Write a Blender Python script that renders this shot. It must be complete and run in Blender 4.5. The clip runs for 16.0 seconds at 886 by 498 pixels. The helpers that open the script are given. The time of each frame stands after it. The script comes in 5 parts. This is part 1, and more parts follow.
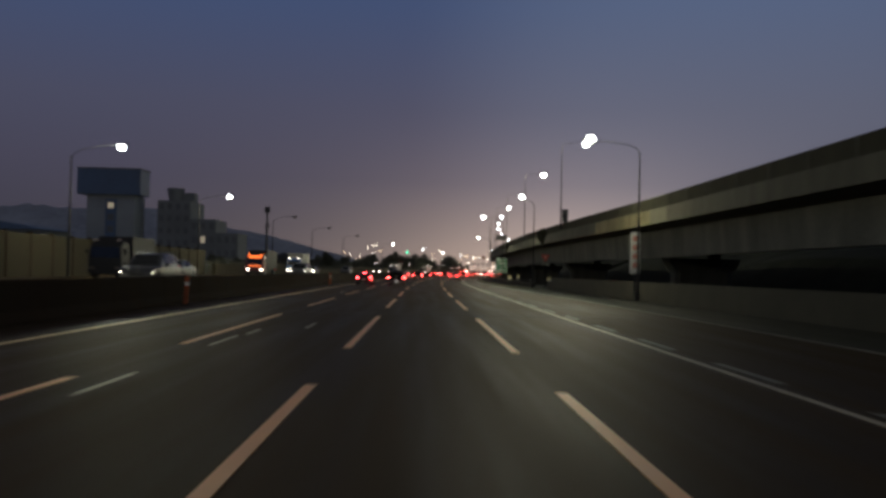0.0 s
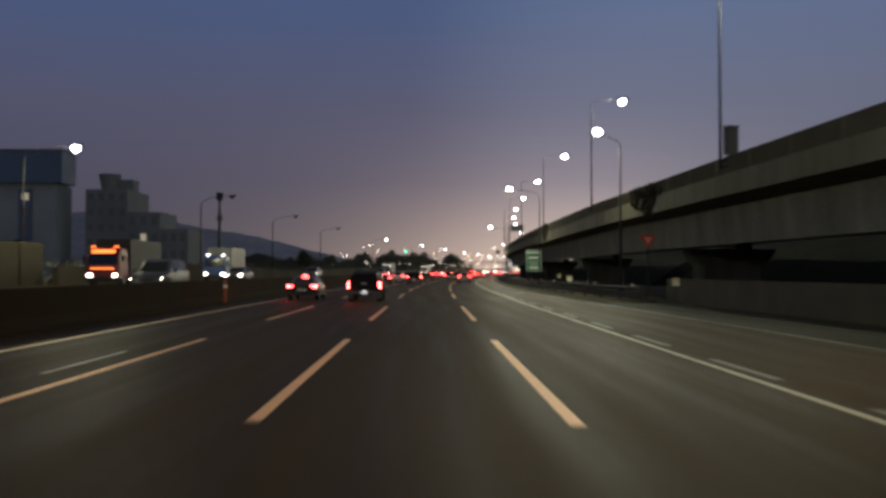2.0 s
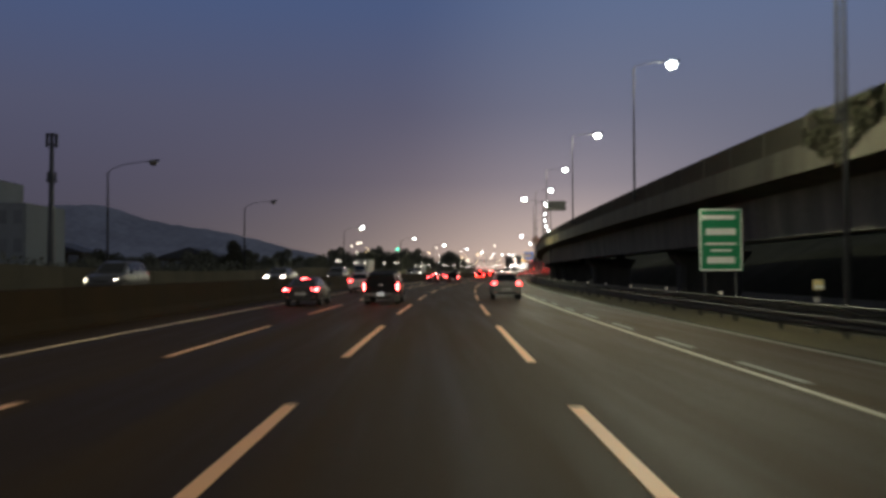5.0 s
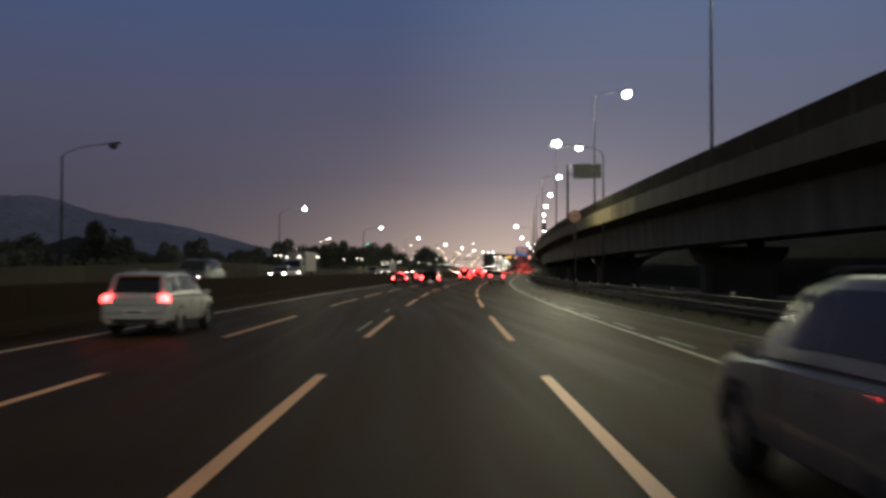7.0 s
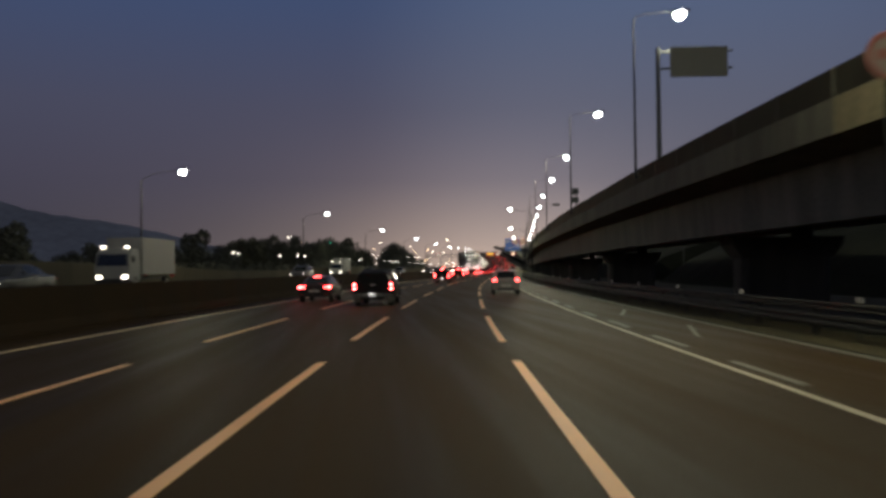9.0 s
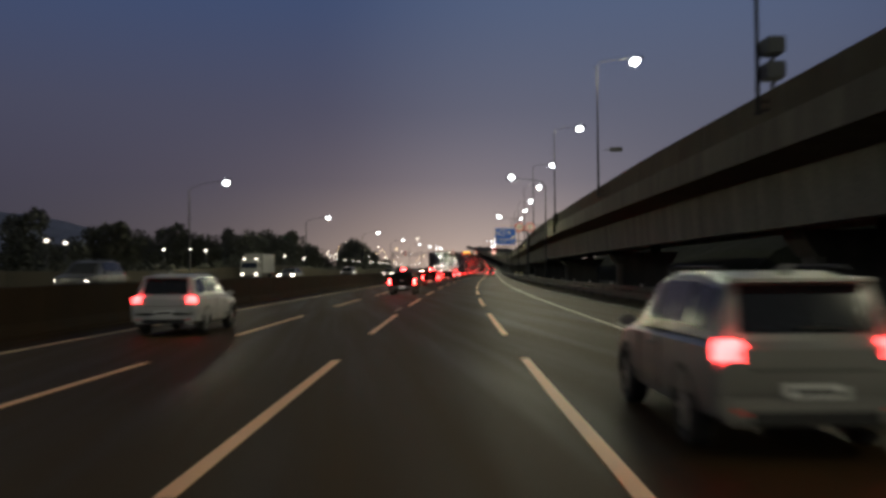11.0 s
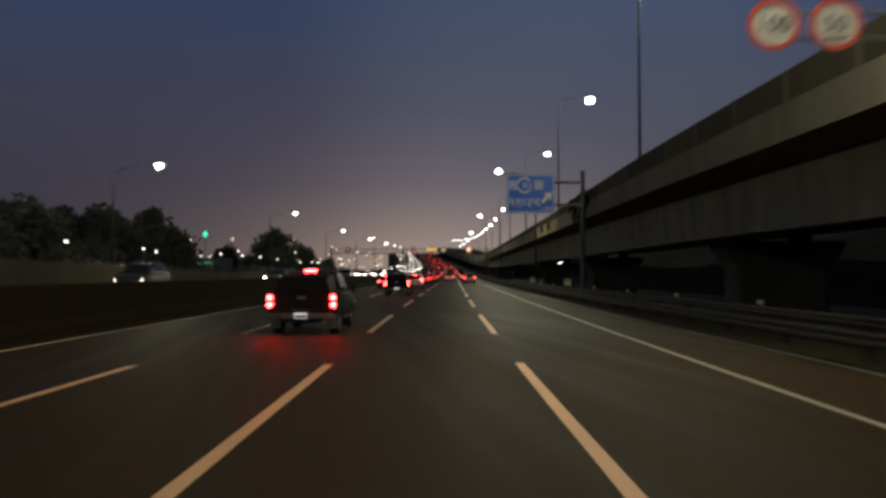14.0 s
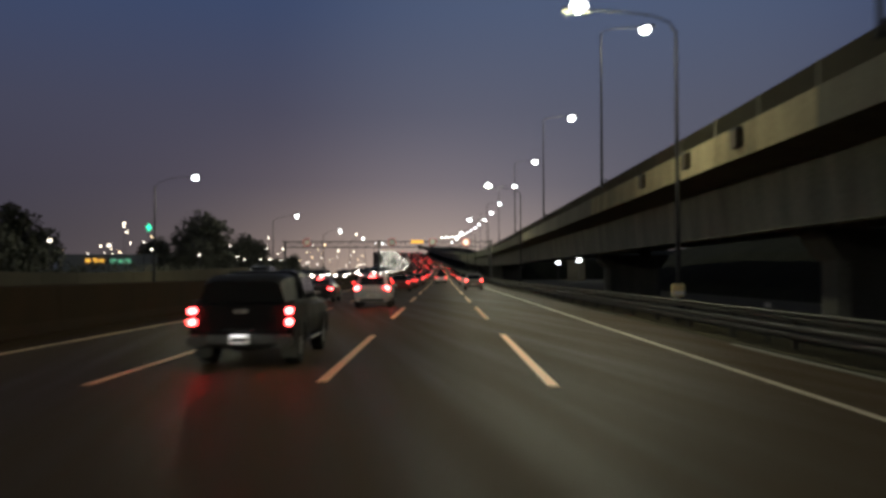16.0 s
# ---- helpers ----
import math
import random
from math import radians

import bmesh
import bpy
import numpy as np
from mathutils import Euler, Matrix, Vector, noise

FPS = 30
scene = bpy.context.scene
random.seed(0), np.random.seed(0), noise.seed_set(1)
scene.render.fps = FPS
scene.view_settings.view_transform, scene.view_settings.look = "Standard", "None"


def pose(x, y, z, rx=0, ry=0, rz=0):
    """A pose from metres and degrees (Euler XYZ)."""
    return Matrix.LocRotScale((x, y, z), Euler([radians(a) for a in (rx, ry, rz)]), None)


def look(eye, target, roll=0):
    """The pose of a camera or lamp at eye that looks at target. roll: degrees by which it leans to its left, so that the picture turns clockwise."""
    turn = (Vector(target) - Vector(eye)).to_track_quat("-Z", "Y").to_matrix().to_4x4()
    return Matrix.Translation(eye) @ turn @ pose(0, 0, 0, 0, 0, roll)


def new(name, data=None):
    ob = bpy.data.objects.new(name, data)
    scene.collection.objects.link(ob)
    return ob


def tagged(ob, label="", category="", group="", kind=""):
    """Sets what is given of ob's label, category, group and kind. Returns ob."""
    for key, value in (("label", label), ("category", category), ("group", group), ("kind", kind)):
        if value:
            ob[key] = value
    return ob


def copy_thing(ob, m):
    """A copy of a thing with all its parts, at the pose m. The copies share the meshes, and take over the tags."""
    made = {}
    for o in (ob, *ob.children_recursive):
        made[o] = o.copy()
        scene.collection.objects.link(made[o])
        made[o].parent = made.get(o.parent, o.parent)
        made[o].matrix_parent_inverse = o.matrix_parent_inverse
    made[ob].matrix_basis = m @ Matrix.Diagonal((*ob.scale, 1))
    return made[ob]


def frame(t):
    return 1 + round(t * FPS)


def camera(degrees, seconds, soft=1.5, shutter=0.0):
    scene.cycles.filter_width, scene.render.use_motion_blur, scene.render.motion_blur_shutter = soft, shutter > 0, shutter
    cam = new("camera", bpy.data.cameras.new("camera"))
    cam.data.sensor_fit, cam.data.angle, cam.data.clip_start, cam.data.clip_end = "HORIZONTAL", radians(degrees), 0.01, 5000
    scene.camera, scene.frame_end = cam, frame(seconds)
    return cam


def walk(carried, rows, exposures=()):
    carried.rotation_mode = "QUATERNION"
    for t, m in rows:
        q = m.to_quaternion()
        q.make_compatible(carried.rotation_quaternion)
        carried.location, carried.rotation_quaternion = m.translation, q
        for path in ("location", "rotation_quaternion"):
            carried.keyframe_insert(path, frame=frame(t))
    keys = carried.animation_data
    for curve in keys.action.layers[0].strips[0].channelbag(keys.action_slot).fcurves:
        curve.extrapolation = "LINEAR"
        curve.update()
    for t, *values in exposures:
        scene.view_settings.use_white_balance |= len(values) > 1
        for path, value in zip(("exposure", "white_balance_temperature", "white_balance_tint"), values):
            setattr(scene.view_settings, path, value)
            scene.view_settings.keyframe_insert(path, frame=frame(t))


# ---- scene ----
cam = camera(53.06, 16.0, soft=3.3, shutter=0.5)
EYE = 1.69
# seconds, x, y, heading to the right, tilt up, roll
PATH = [
    (0.0, -0.20, 0.00, 1.23, 1.47, 1.26), (0.5, -0.06, 12.52, 1.26, 1.41, 0.81),
    (1.0, 0.06, 25.04, 1.31, 1.40, 0.34), (1.5, 0.11, 37.57, 1.23, 1.46, 0.01),
    (2.0, 0.11, 50.10, 1.22, 1.45, -0.03), (2.5, 0.15, 62.57, 1.14, 1.35, -0.18),
    (3.0, 0.18, 75.04, 1.07, 1.34, -0.12), (3.5, 0.25, 87.61, 1.11, 1.38, 0.02),
    (4.0, 0.32, 100.12, 1.18, 1.48, -0.06), (4.5, 0.47, 112.56, 1.30, 1.45, 0.04),
    (5.0, 0.68, 125.06, 1.54, 1.48, -0.20), (7.5, 3.07, 187.57, 3.49, 1.37, -0.12),
    (8.0, 3.88, 200.12, 3.84, 1.37, -0.45), (8.5, 4.78, 212.70, 4.30, 1.33, -0.55),
    (9.0, 5.82, 225.27, 4.86, 1.34, -0.62), (11.5, 12.23, 288.02, 7.22, 1.43, -0.48),
    (12.0, 13.87, 300.51, 7.68, 1.51, -0.51), (12.5, 15.58, 312.99, 8.10, 1.54, -0.48),
    (13.0, 17.33, 325.46, 8.51, 1.52, -0.37), (13.5, 19.14, 337.91, 8.89, 1.53, -0.25),
    (14.0, 21.01, 350.36, 9.19, 1.57, -0.05), (14.5, 22.97, 362.82, 9.40, 1.53, 0.00),
    (15.0, 24.97, 375.46, 9.66, 1.56, -0.03), (15.5, 27.03, 388.06, 9.77, 1.56, -0.19),
    (16.0, 29.06, 400.54, 9.93, 1.58, -0.16),
]


def aim(x, y, yaw, tilt, roll):
    w, p = radians(yaw), radians(tilt)
    way = Vector((math.sin(w) * math.cos(p), math.cos(w) * math.cos(p), math.sin(p)))
    eye = Vector((x, y, EYE))
    return look(eye, eye + way * 10, roll)


# the film camera's own exposure, drifting as lamps and brake lights come and go
EXPOSURE = [(0.0, 0.30), (0.5, 0.42), (1.0, 0.52), (2.0, 0.64), (3.0, 0.68), (4.5, 0.66), (5.0, 0.62), (7.5, 0.48), (8.5, 0.42), (9.0, 0.20),
            (11.5, 0.22), (12.0, 0.34), (12.5, 0.31), (13.0, -0.05), (14.0, -0.33), (14.5, -0.40), (15.0, -0.26), (16.0, 0.04)]
walk(cam, [(t, aim(x, y, a, b, c)) for t, x, y, a, b, c in PATH], EXPOSURE)

# ---- sky: a clear dusk, blue overhead, mauve and warm with town glow at the horizon ----
world = bpy.data.worlds.new("dusk")
scene.world = world
world.use_nodes = True
wn, wl = world.node_tree.nodes, world.node_tree.links
wn.clear()
coord = wn.new("ShaderNodeTexCoord")
sep = wn.new("ShaderNodeSeparateXYZ")
bg = wn.new("ShaderNodeBackground")
wout = wn.new("ShaderNodeOutputWorld")
wl.new(coord.outputs["Generated"], sep.inputs[0])


def sky_ramp(stops):
    r = wn.new("ShaderNodeValToRGB")
    el = r.color_ramp.elements
    el[0].position, el[0].color = stops[0][0], (*stops[0][1], 1)
    el[1].position, el[1].color = stops[-1][0], (*stops[-1][1], 1)
    for pos, col in stops[1:-1]:
        el.new(pos).color = (*col, 1)
    wl.new(sep.outputs["Z"], r.inputs[0])
    return r


# a blue dusk all round, by height
dusk = sky_ramp([(0.0, (0.034, 0.032, 0.045)), (0.05, (0.038, 0.036, 0.053)), (0.11, (0.048, 0.046, 0.072)), (0.18, (0.053, 0.056, 0.093)),
                 (0.29, (0.042, 0.062, 0.130)), (0.45, (0.048, 0.056, 0.082)), (0.8, (0.060, 0.060, 0.058))])
# town's glow low ahead, slightly right, and a glow added behind to light signs
town = sky_ramp([(0.0, (0.36, 0.262, 0.195)), (0.04, (0.25, 0.186, 0.147)), (0.10, (0.115, 0.088, 0.080)), (0.18, (0.042, 0.033, 0.036)), (0.30, (0.012, 0.011, 0.011)), (0.5, (0.0, 0.0, 0.0))])
glow_way = wn.new("ShaderNodeVectorMath")
glow_way.operation = "DOT_PRODUCT"
glow_way.inputs[1].default_value = (0.156, 0.988, 0.0)
wl.new(coord.outputs["Generated"], glow_way.inputs[0])


def sum_of(operation, a, b):
    n = wn.new("ShaderNodeMath")
    n.operation = operation
    for k, v in enumerate((a, b)):
        if isinstance(v, (int, float)):
            n.inputs[k].default_value = v
        else:
            wl.new(v, n.inputs[k])
    return n.outputs[0]


toward = sum_of("MAXIMUM", glow_way.outputs["Value"], 0.0)
away = sum_of("MAXIMUM", sum_of("MULTIPLY", glow_way.outputs["Value"], -1.0), 0.0)
core = sum_of("MULTIPLY", sum_of("POWER", toward, 70.0), 0.80)
wide = sum_of("MULTIPLY", sum_of("POWER", toward, 14.0), 0.42)
behind = sum_of("MULTIPLY", sum_of("POWER", away, 2.0), 0.80)
both = sum_of("ADD", sum_of("ADD", core, wide), behind)
glow_part = wn.new("ShaderNodeVectorMath")
glow_part.operation = "SCALE"
wl.new(town.outputs[0], glow_part.inputs[0])
wl.new(both, glow_part.inputs["Scale"])
total = wn.new("ShaderNodeVectorMath")
wl.new(dusk.outputs[0], total.inputs[0])
wl.new(glow_part.outputs[0], total.inputs[1])
# a paler lobe added to the right of the sky, standing for lamp glare
glare_way = wn.new("ShaderNodeVectorMath")
glare_way.operation = "DOT_PRODUCT"
glare_way.inputs[1].default_value = (0.335, 0.919, 0.208)
wl.new(coord.outputs["Generated"], glare_way.inputs[0])
glare_part = wn.new("ShaderNodeMapRange")
glare_part.interpolation_type = "SMOOTHSTEP"
for key, v in zip(("From Min", "From Max", "To Min", "To Max"), (0.93, 1.0, 0.0, 1.0)):
    glare_part.inputs[key].default_value = v
wl.new(glare_way.outputs["Value"], glare_part.inputs[0])
# colour of the glare lobe
haze = wn.new("ShaderNodeVectorMath")
haze.operation = "SCALE"
haze.inputs[0].default_value = (0.030, 0.036, 0.042)
wl.new(glare_part.outputs[0], haze.inputs["Scale"])
whole = wn.new("ShaderNodeVectorMath")
wl.new(total.outputs[0], whole.inputs[0])
wl.new(haze.outputs[0], whole.inputs[1])
wl.new(whole.outputs[0], bg.inputs[0])
wl.new(bg.outputs[0], wout.inputs[0])

LAMP_HIGH, LAMP_LOW, LAMP_LEFT = 1620.0, 1330.0, 1850.0

# ---- the line of the road ----
KNOTS = [-0.01, 0.0, -0.01, -0.02, 0.02, 0.19, 0.57, 1.23, 2.24, 3.61, 5.32, 7.55, 10.33, 13.46, 16.89, 20.65, 24.66,
         28.87, 33.2, 37.55, 41.9, 46.25, 50.59, 54.94]


def lane(y):
    """x of the middle of the lane driven in."""
    if y <= -25:
        return -0.01
    if y >= 550:
        d = y - 550
        e = max(0, min(d, 900) - 90)
        return 54.94 + d * 0.174 - 0.00011 * e * e - max(0, d - 900) * 0.178
    u = (y + 25) / 25
    i = min(int(u), 22)
    f = u - i
    g = lambda j: KNOTS[max(0, min(23, j))] if j < 24 else KNOTS[23] + 4.35
    a, b, c, d = g(i - 1), g(i), g(i + 1), g(i + 2)
    return b + 0.5 * f * (c - a + f * (2 * a - 5 * b + 4 * c - d + f * (3 * (b - c) + d - a)))


def rise(y):
    """Height of the ground: level, then climbing far ahead."""
    if y < 500:
        return 0.0
    d = min(y, 1150) - 500
    return 0.000046 * d * d


def table(y, rows):
    if y <= rows[0][0]:
        return rows[0][1]
    for (a, p), (b, q) in zip(rows, rows[1:]):
        if y <= b:
            return p + (q - p) * (y - a) / (b - a)
    return rows[-1][1]


def at(y, lat, z=0.0):
    return Vector((lane(y) + lat, y, z + rise(y)))


def heading(y):
    return -math.degrees(math.atan((lane(y + 2) - lane(y - 2)) / 4))


def stand(y, lat, z=0.0, turn=0.0):
    p = at(y, lat, z)
    return pose(p.x, p.y, p.z, 0, 0, heading(y) + turn)


def edge_r(y):
    return table(y, [(-60, 11.5), (60, 10.4), (107, 9.0), (145, 8.2), (240, 8.5), (305, 8.4), (390, 7.7), (415, 7.3), (2000, 7.3)])


def rail_r(y):
    return table(y, [(98, 11.6), (112, 10.4), (150, 9.6), (240, 9.4), (305, 9.2), (390, 8.3), (415, 7.7), (2000, 7.7)])


def par(y):
    return table(y, [(-80, 17.0), (60, 15.1), (90.5, 13.9), (119.6, 13.1), (150, 13.0), (182, 12.3), (212, 11.7), (271, 10.4), (336, 9.9), (387, 9.3), (2000, 9.3)])


def par_low(y):
    return table(y, [(-60, 5.2), (2000, 5.15)])


def par_top(y):
    return table(y, [(-60, 7.0), (107, 7.0), (160, 7.2), (230, 7.0), (285, 7.02), (318, 7.2), (345, 7.12), (390, 7.0), (430, 6.75), (2000, 6.7)])


# ---- materials ----
def material(name, colour, rough=0.6, metal=0.0, vary=0.25, scale=3.0, fine=40.0, bump=0.15, stretch=(1, 1, 1), coat=0.0, per_piece=0.0, spec=0.5):
    m = bpy.data.materials.new(name)
    m.use_nodes = True
    n, l = m.node_tree.nodes, m.node_tree.links
    b = n["Principled BSDF"]
    b.inputs["Roughness"].default_value, b.inputs["Metallic"].default_value = rough, metal
    b.inputs["Coat Weight"].default_value = coat
    b.inputs["Specular IOR Level"].default_value = spec
    tc, mp = n.new("ShaderNodeTexCoord"), n.new("ShaderNodeMapping")
    mp.inputs["Scale"].default_value = stretch
    l.new(tc.outputs["Object"], mp.inputs[0])
    big, small = n.new("ShaderNodeTexNoise"), n.new("ShaderNodeTexNoise")
    big.inputs["Scale"].default_value, small.inputs["Scale"].default_value = scale, fine
    big.inputs["Detail"].default_value, small.inputs["Detail"].default_value = 4, 3
    l.new(mp.outputs[0], big.inputs[0])
    l.new(tc.outputs["Object"], small.inputs[0])
    mix = n.new("ShaderNodeMath")
    mix.operation = "MULTIPLY_ADD"
    mix.inputs[1].default_value = 0.6
    half = n.new("ShaderNodeMath")
    half.operation = "MULTIPLY"
    half.inputs[1].default_value = 0.4
    l.new(small.outputs[0], half.inputs[0])
    l.new(big.outputs[0], mix.inputs[0])
    l.new(half.outputs[0], mix.inputs[2])
    shine = n.new("ShaderNodeMapRange")
    shine.inputs["From Min"].default_value, shine.inputs["From Max"].default_value = 0.3, 0.7
    shine.inputs["To Min"].default_value, shine.inputs["To Max"].default_value = max(0.02, rough - 0.10), min(1, rough + 0.10)
    if rough > 0.2:
        l.new(big.outputs[0], shine.inputs[0])
        l.new(shine.outputs[0], b.inputs["Roughness"])
    value = mix.outputs[0]
    if per_piece:
        info, add = n.new("ShaderNodeObjectInfo"), n.new("ShaderNodeMath")
        add.operation = "MULTIPLY_ADD"
        add.inputs[1].default_value = per_piece
        l.new(info.outputs["Random"], add.inputs[0])
        l.new(value, add.inputs[2])
        value = add.outputs[0]
    r = n.new("ShaderNodeValToRGB")
    lo, hi = [max(0, c * (1 - vary)) for c in colour], [min(1, c * (1 + vary)) for c in colour]
    r.color_ramp.elements[0].position, r.color_ramp.elements[1].position = 0.3, 0.7 + per_piece
    r.color_ramp.elements[0].color, r.color_ramp.elements[1].color = (*lo, 1), (*hi, 1)
    l.new(value, r.inputs[0])
    l.new(r.outputs[0], b.inputs["Base Color"])
    if bump:
        bp = n.new("ShaderNodeBump")
        bp.inputs["Strength"].default_value, bp.inputs["Distance"].default_value = bump, 0.02
        l.new(small.outputs[0], bp.inputs["Height"])
        l.new(bp.outputs[0], b.inputs["Normal"])
    return m


def glow(name, colour, strength):
    m = bpy.data.materials.new(name)
    m.use_nodes = True
    n = m.node_tree.nodes
    b = n["Principled BSDF"]
    b.inputs["Base Color"].default_value = (*colour, 1)
    b.inputs["Emission Color"].default_value = (*colour, 1)
    b.inputs["Emission Strength"].default_value = strength
    return m


# brown tint in the base colour stands for headlight light on the road
ASPHALT = material("asphalt", (0.0405, 0.0250, 0.0112), 0.6, vary=0.5, scale=0.9, fine=60, bump=0.25, stretch=(1.6, 0.06, 1), spec=0.05)
PAVED = material("paved_shoulder", (0.0150, 0.0152, 0.0115), 0.75, vary=0.5, scale=0.7, fine=50, bump=0.25, stretch=(1.2, 0.12, 1), spec=0.15)
# orange put into the paint colour for warm headlights falling on it
LINE = material("headlit_line_paint", (1.0, 0.50, 0.25), 0.5, vary=0.14, scale=2.5, fine=35, bump=0.2)
SIDE_LINE = material("side_paint", (0.40, 0.35, 0.27), 0.6, vary=0.35, scale=1.2, fine=30, bump=0.2)
EDGE_LINE = material("edge_paint", (0.90, 0.60, 0.36), 0.55, vary=0.3, scale=1.4, fine=30, bump=0.2)
WORN = material("worn_paint", (0.13, 0.125, 0.105), 0.6, vary=0.45, scale=1.1, fine=30, bump=0.2)
# brown for headlight glow on the barrier, far darker than concrete itself
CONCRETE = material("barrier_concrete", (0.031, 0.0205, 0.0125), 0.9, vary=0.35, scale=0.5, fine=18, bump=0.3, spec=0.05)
LOWCONCRETE = material("weathered_concrete", (0.075, 0.071, 0.055), 0.9, vary=0.35, scale=0.5, fine=18, bump=0.3, spec=0.2)
VIADUCT = material("viaduct_concrete", (0.145, 0.140, 0.108), 0.9, vary=0.45, scale=1.1, fine=14, bump=0.3, stretch=(1, 1, 0.22), per_piece=0.12, spec=0.2)
# paler yellow than the parapet for lamp light on it; blotches are stains
LAMPLIT = material("lamplit_stained_parapet", (0.26, 0.23, 0.14), 0.9, vary=0.65, scale=0.9, fine=7, bump=0.3, stretch=(1, 1, 0.35), per_piece=0.3, spec=0.15)
GIRDER = material("girder_concrete", (0.19, 0.19, 0.16), 0.9, vary=0.45, scale=0.8, fine=10, bump=0.3, stretch=(1, 1, 0.25), spec=0.15)
# pier colour darkened to hold the shade under the deck
PIER = material("darkened_pier_concrete", (0.085, 0.085, 0.075), 0.9, vary=0.4, scale=0.8, fine=10, bump=0.3, stretch=(1, 1, 0.25), spec=0.1)
PANEL = material("noise_panel", (0.135, 0.130, 0.10), 0.8, vary=0.35, scale=0.6, fine=20, bump=0.2, per_piece=0.10, spec=0.2)
RETAIN = material("retaining_wall_concrete", (0.085, 0.074, 0.052), 0.9, vary=0.4, scale=0.3, fine=12, bump=0.3, per_piece=0.2, spec=0.1)
NOISEWALL = material("noise_wall_concrete", (0.058, 0.051, 0.036), 0.9, vary=0.2, scale=0.3, fine=12, bump=0.3, per_piece=0.1, spec=0.1)
STEEL = material("galvanised_steel", (0.050, 0.047, 0.040), 0.65, 0.0, vary=0.25, scale=4, fine=50, bump=0.08, spec=0.25)
POLE = material("grey_painted_pole", (0.07, 0.072, 0.075), 0.5, 0.3, vary=0.15, scale=3, fine=30, bump=0.05)
LAMPPOLE = material("grey_lamp_pole", (0.027, 0.028, 0.031), 0.6, 0.1, vary=0.15, scale=3, fine=30, bump=0.05, spec=0.15)
DARKMETAL = material("dark_metal", (0.05, 0.055, 0.06), 0.5, 0.5, vary=0.2, scale=4, fine=30, bump=0.05)
GRASS = material("dry_verge", (0.060, 0.056, 0.035), 0.95, vary=0.5, scale=0.35, fine=6, bump=0.6)
# near-black colour keeps the added banks dark under the viaduct
BANK = material("darkened_bank", (0.022, 0.024, 0.019), 0.95, vary=0.5, scale=0.35, fine=6, bump=0.6, spec=0.05)
# pale blue base colour carries the distance haze over dark woods
HAZED_HILL = material("hazed_hill", (0.33, 0.355, 0.425), 1.0, vary=0.3, scale=0.02, fine=0.2, bump=0.3, spec=0.0)
LEAF = material("dark_foliage", (0.075, 0.078, 0.060), 0.85, vary=0.4, scale=2, fine=10, bump=0.2)
BARK = material("bark", (0.10, 0.085, 0.065), 0.9, vary=0.35, scale=4, fine=25, bump=0.4)
BROWN_BOX = material("brown_box", (0.075, 0.06, 0.04), 0.8, 0.1, vary=0.5, scale=5, fine=30, bump=0.2)
VERGE = material("olive_dirt_verge", (0.050, 0.043, 0.024), 0.95, vary=0.5, scale=0.8, fine=9, bump=0.5, stretch=(1, 0.3, 1), spec=0.1)
IVY = material("dry_ivy", (0.060, 0.060, 0.040), 0.9, vary=0.35, scale=1.5, fine=12, bump=0.2, spec=0.1)
RUBBER = material("tyre_rubber", (0.02, 0.02, 0.02), 0.85, vary=0.2, scale=8, fine=60, bump=0.1)
RIM = material("alloy_rim", (0.45, 0.45, 0.46), 0.35, 0.9, vary=0.1, scale=6, fine=40, bump=0.03)
GLASS = material("tinted_glass", (0.012, 0.014, 0.017), 0.06, vary=0.1, scale=2, fine=20, bump=0.0)
BLACKTRIM = material("black_trim", (0.018, 0.018, 0.019), 0.6, vary=0.2, scale=6, fine=50, bump=0.05)
CHROME = material("chrome", (0.6, 0.6, 0.6), 0.15, 1.0, vary=0.05, scale=6, fine=40, bump=0.0)
PLATE = material("plate", (0.75, 0.75, 0.72), 0.5, vary=0.05, scale=8, fine=60, bump=0.03)
# green and blue raised to stand for headlights thrown back by the faces
SIGNGREEN = material("sign_green", (0.012, 0.26, 0.11), 0.4, vary=0.12, scale=1.5, fine=25, bump=0.03)
SIGNBLUE = material("sign_blue", (0.006, 0.15, 0.80), 0.4, vary=0.12, scale=1.5, fine=25, bump=0.03)
SIGNWHITE = material("sign_white", (0.94, 0.94, 0.90), 0.4, vary=0.06, scale=2, fine=30, bump=0.03)
SIGNDULL = material("dull_sign_face", (0.66, 0.62, 0.58), 0.5, vary=0.1, scale=2, fine=30, bump=0.03)
SIGNRED = material("sign_red", (0.66, 0.07, 0.05), 0.4, vary=0.1, scale=2, fine=30, bump=0.03)
SIGNBACK = material("sign_back", (0.09, 0.09, 0.082), 0.5, 0.1, vary=0.12, scale=1, fine=20, bump=0.05)
# yellow brightened to stand for headlights thrown back by the markers
YELLOW = material("reflective_yellow", (0.85, 0.74, 0.38), 0.4, vary=0.1, scale=4, fine=30, bump=0.03)
ORANGE = material("orange_plastic", (0.55, 0.12, 0.035), 0.5, vary=0.2, scale=4, fine=30, bump=0.05)
BUILD_A = material("pale_cladding", (0.30, 0.34, 0.36), 0.8, vary=0.2, scale=0.15, fine=3, bump=0.1)
BUILD_B = material("grey_render", (0.19, 0.21, 0.22), 0.85, vary=0.25, scale=0.12, fine=3, bump=0.1)
BUILD_TOP = material("dark_blue_cladding", (0.09, 0.15, 0.25), 0.5, vary=0.25, scale=0.1, fine=2, bump=0.05)
PANE = material("dark_pane", (0.125, 0.14, 0.155), 0.45, vary=0.2, scale=1, fine=10, bump=0.0, per_piece=0.3)
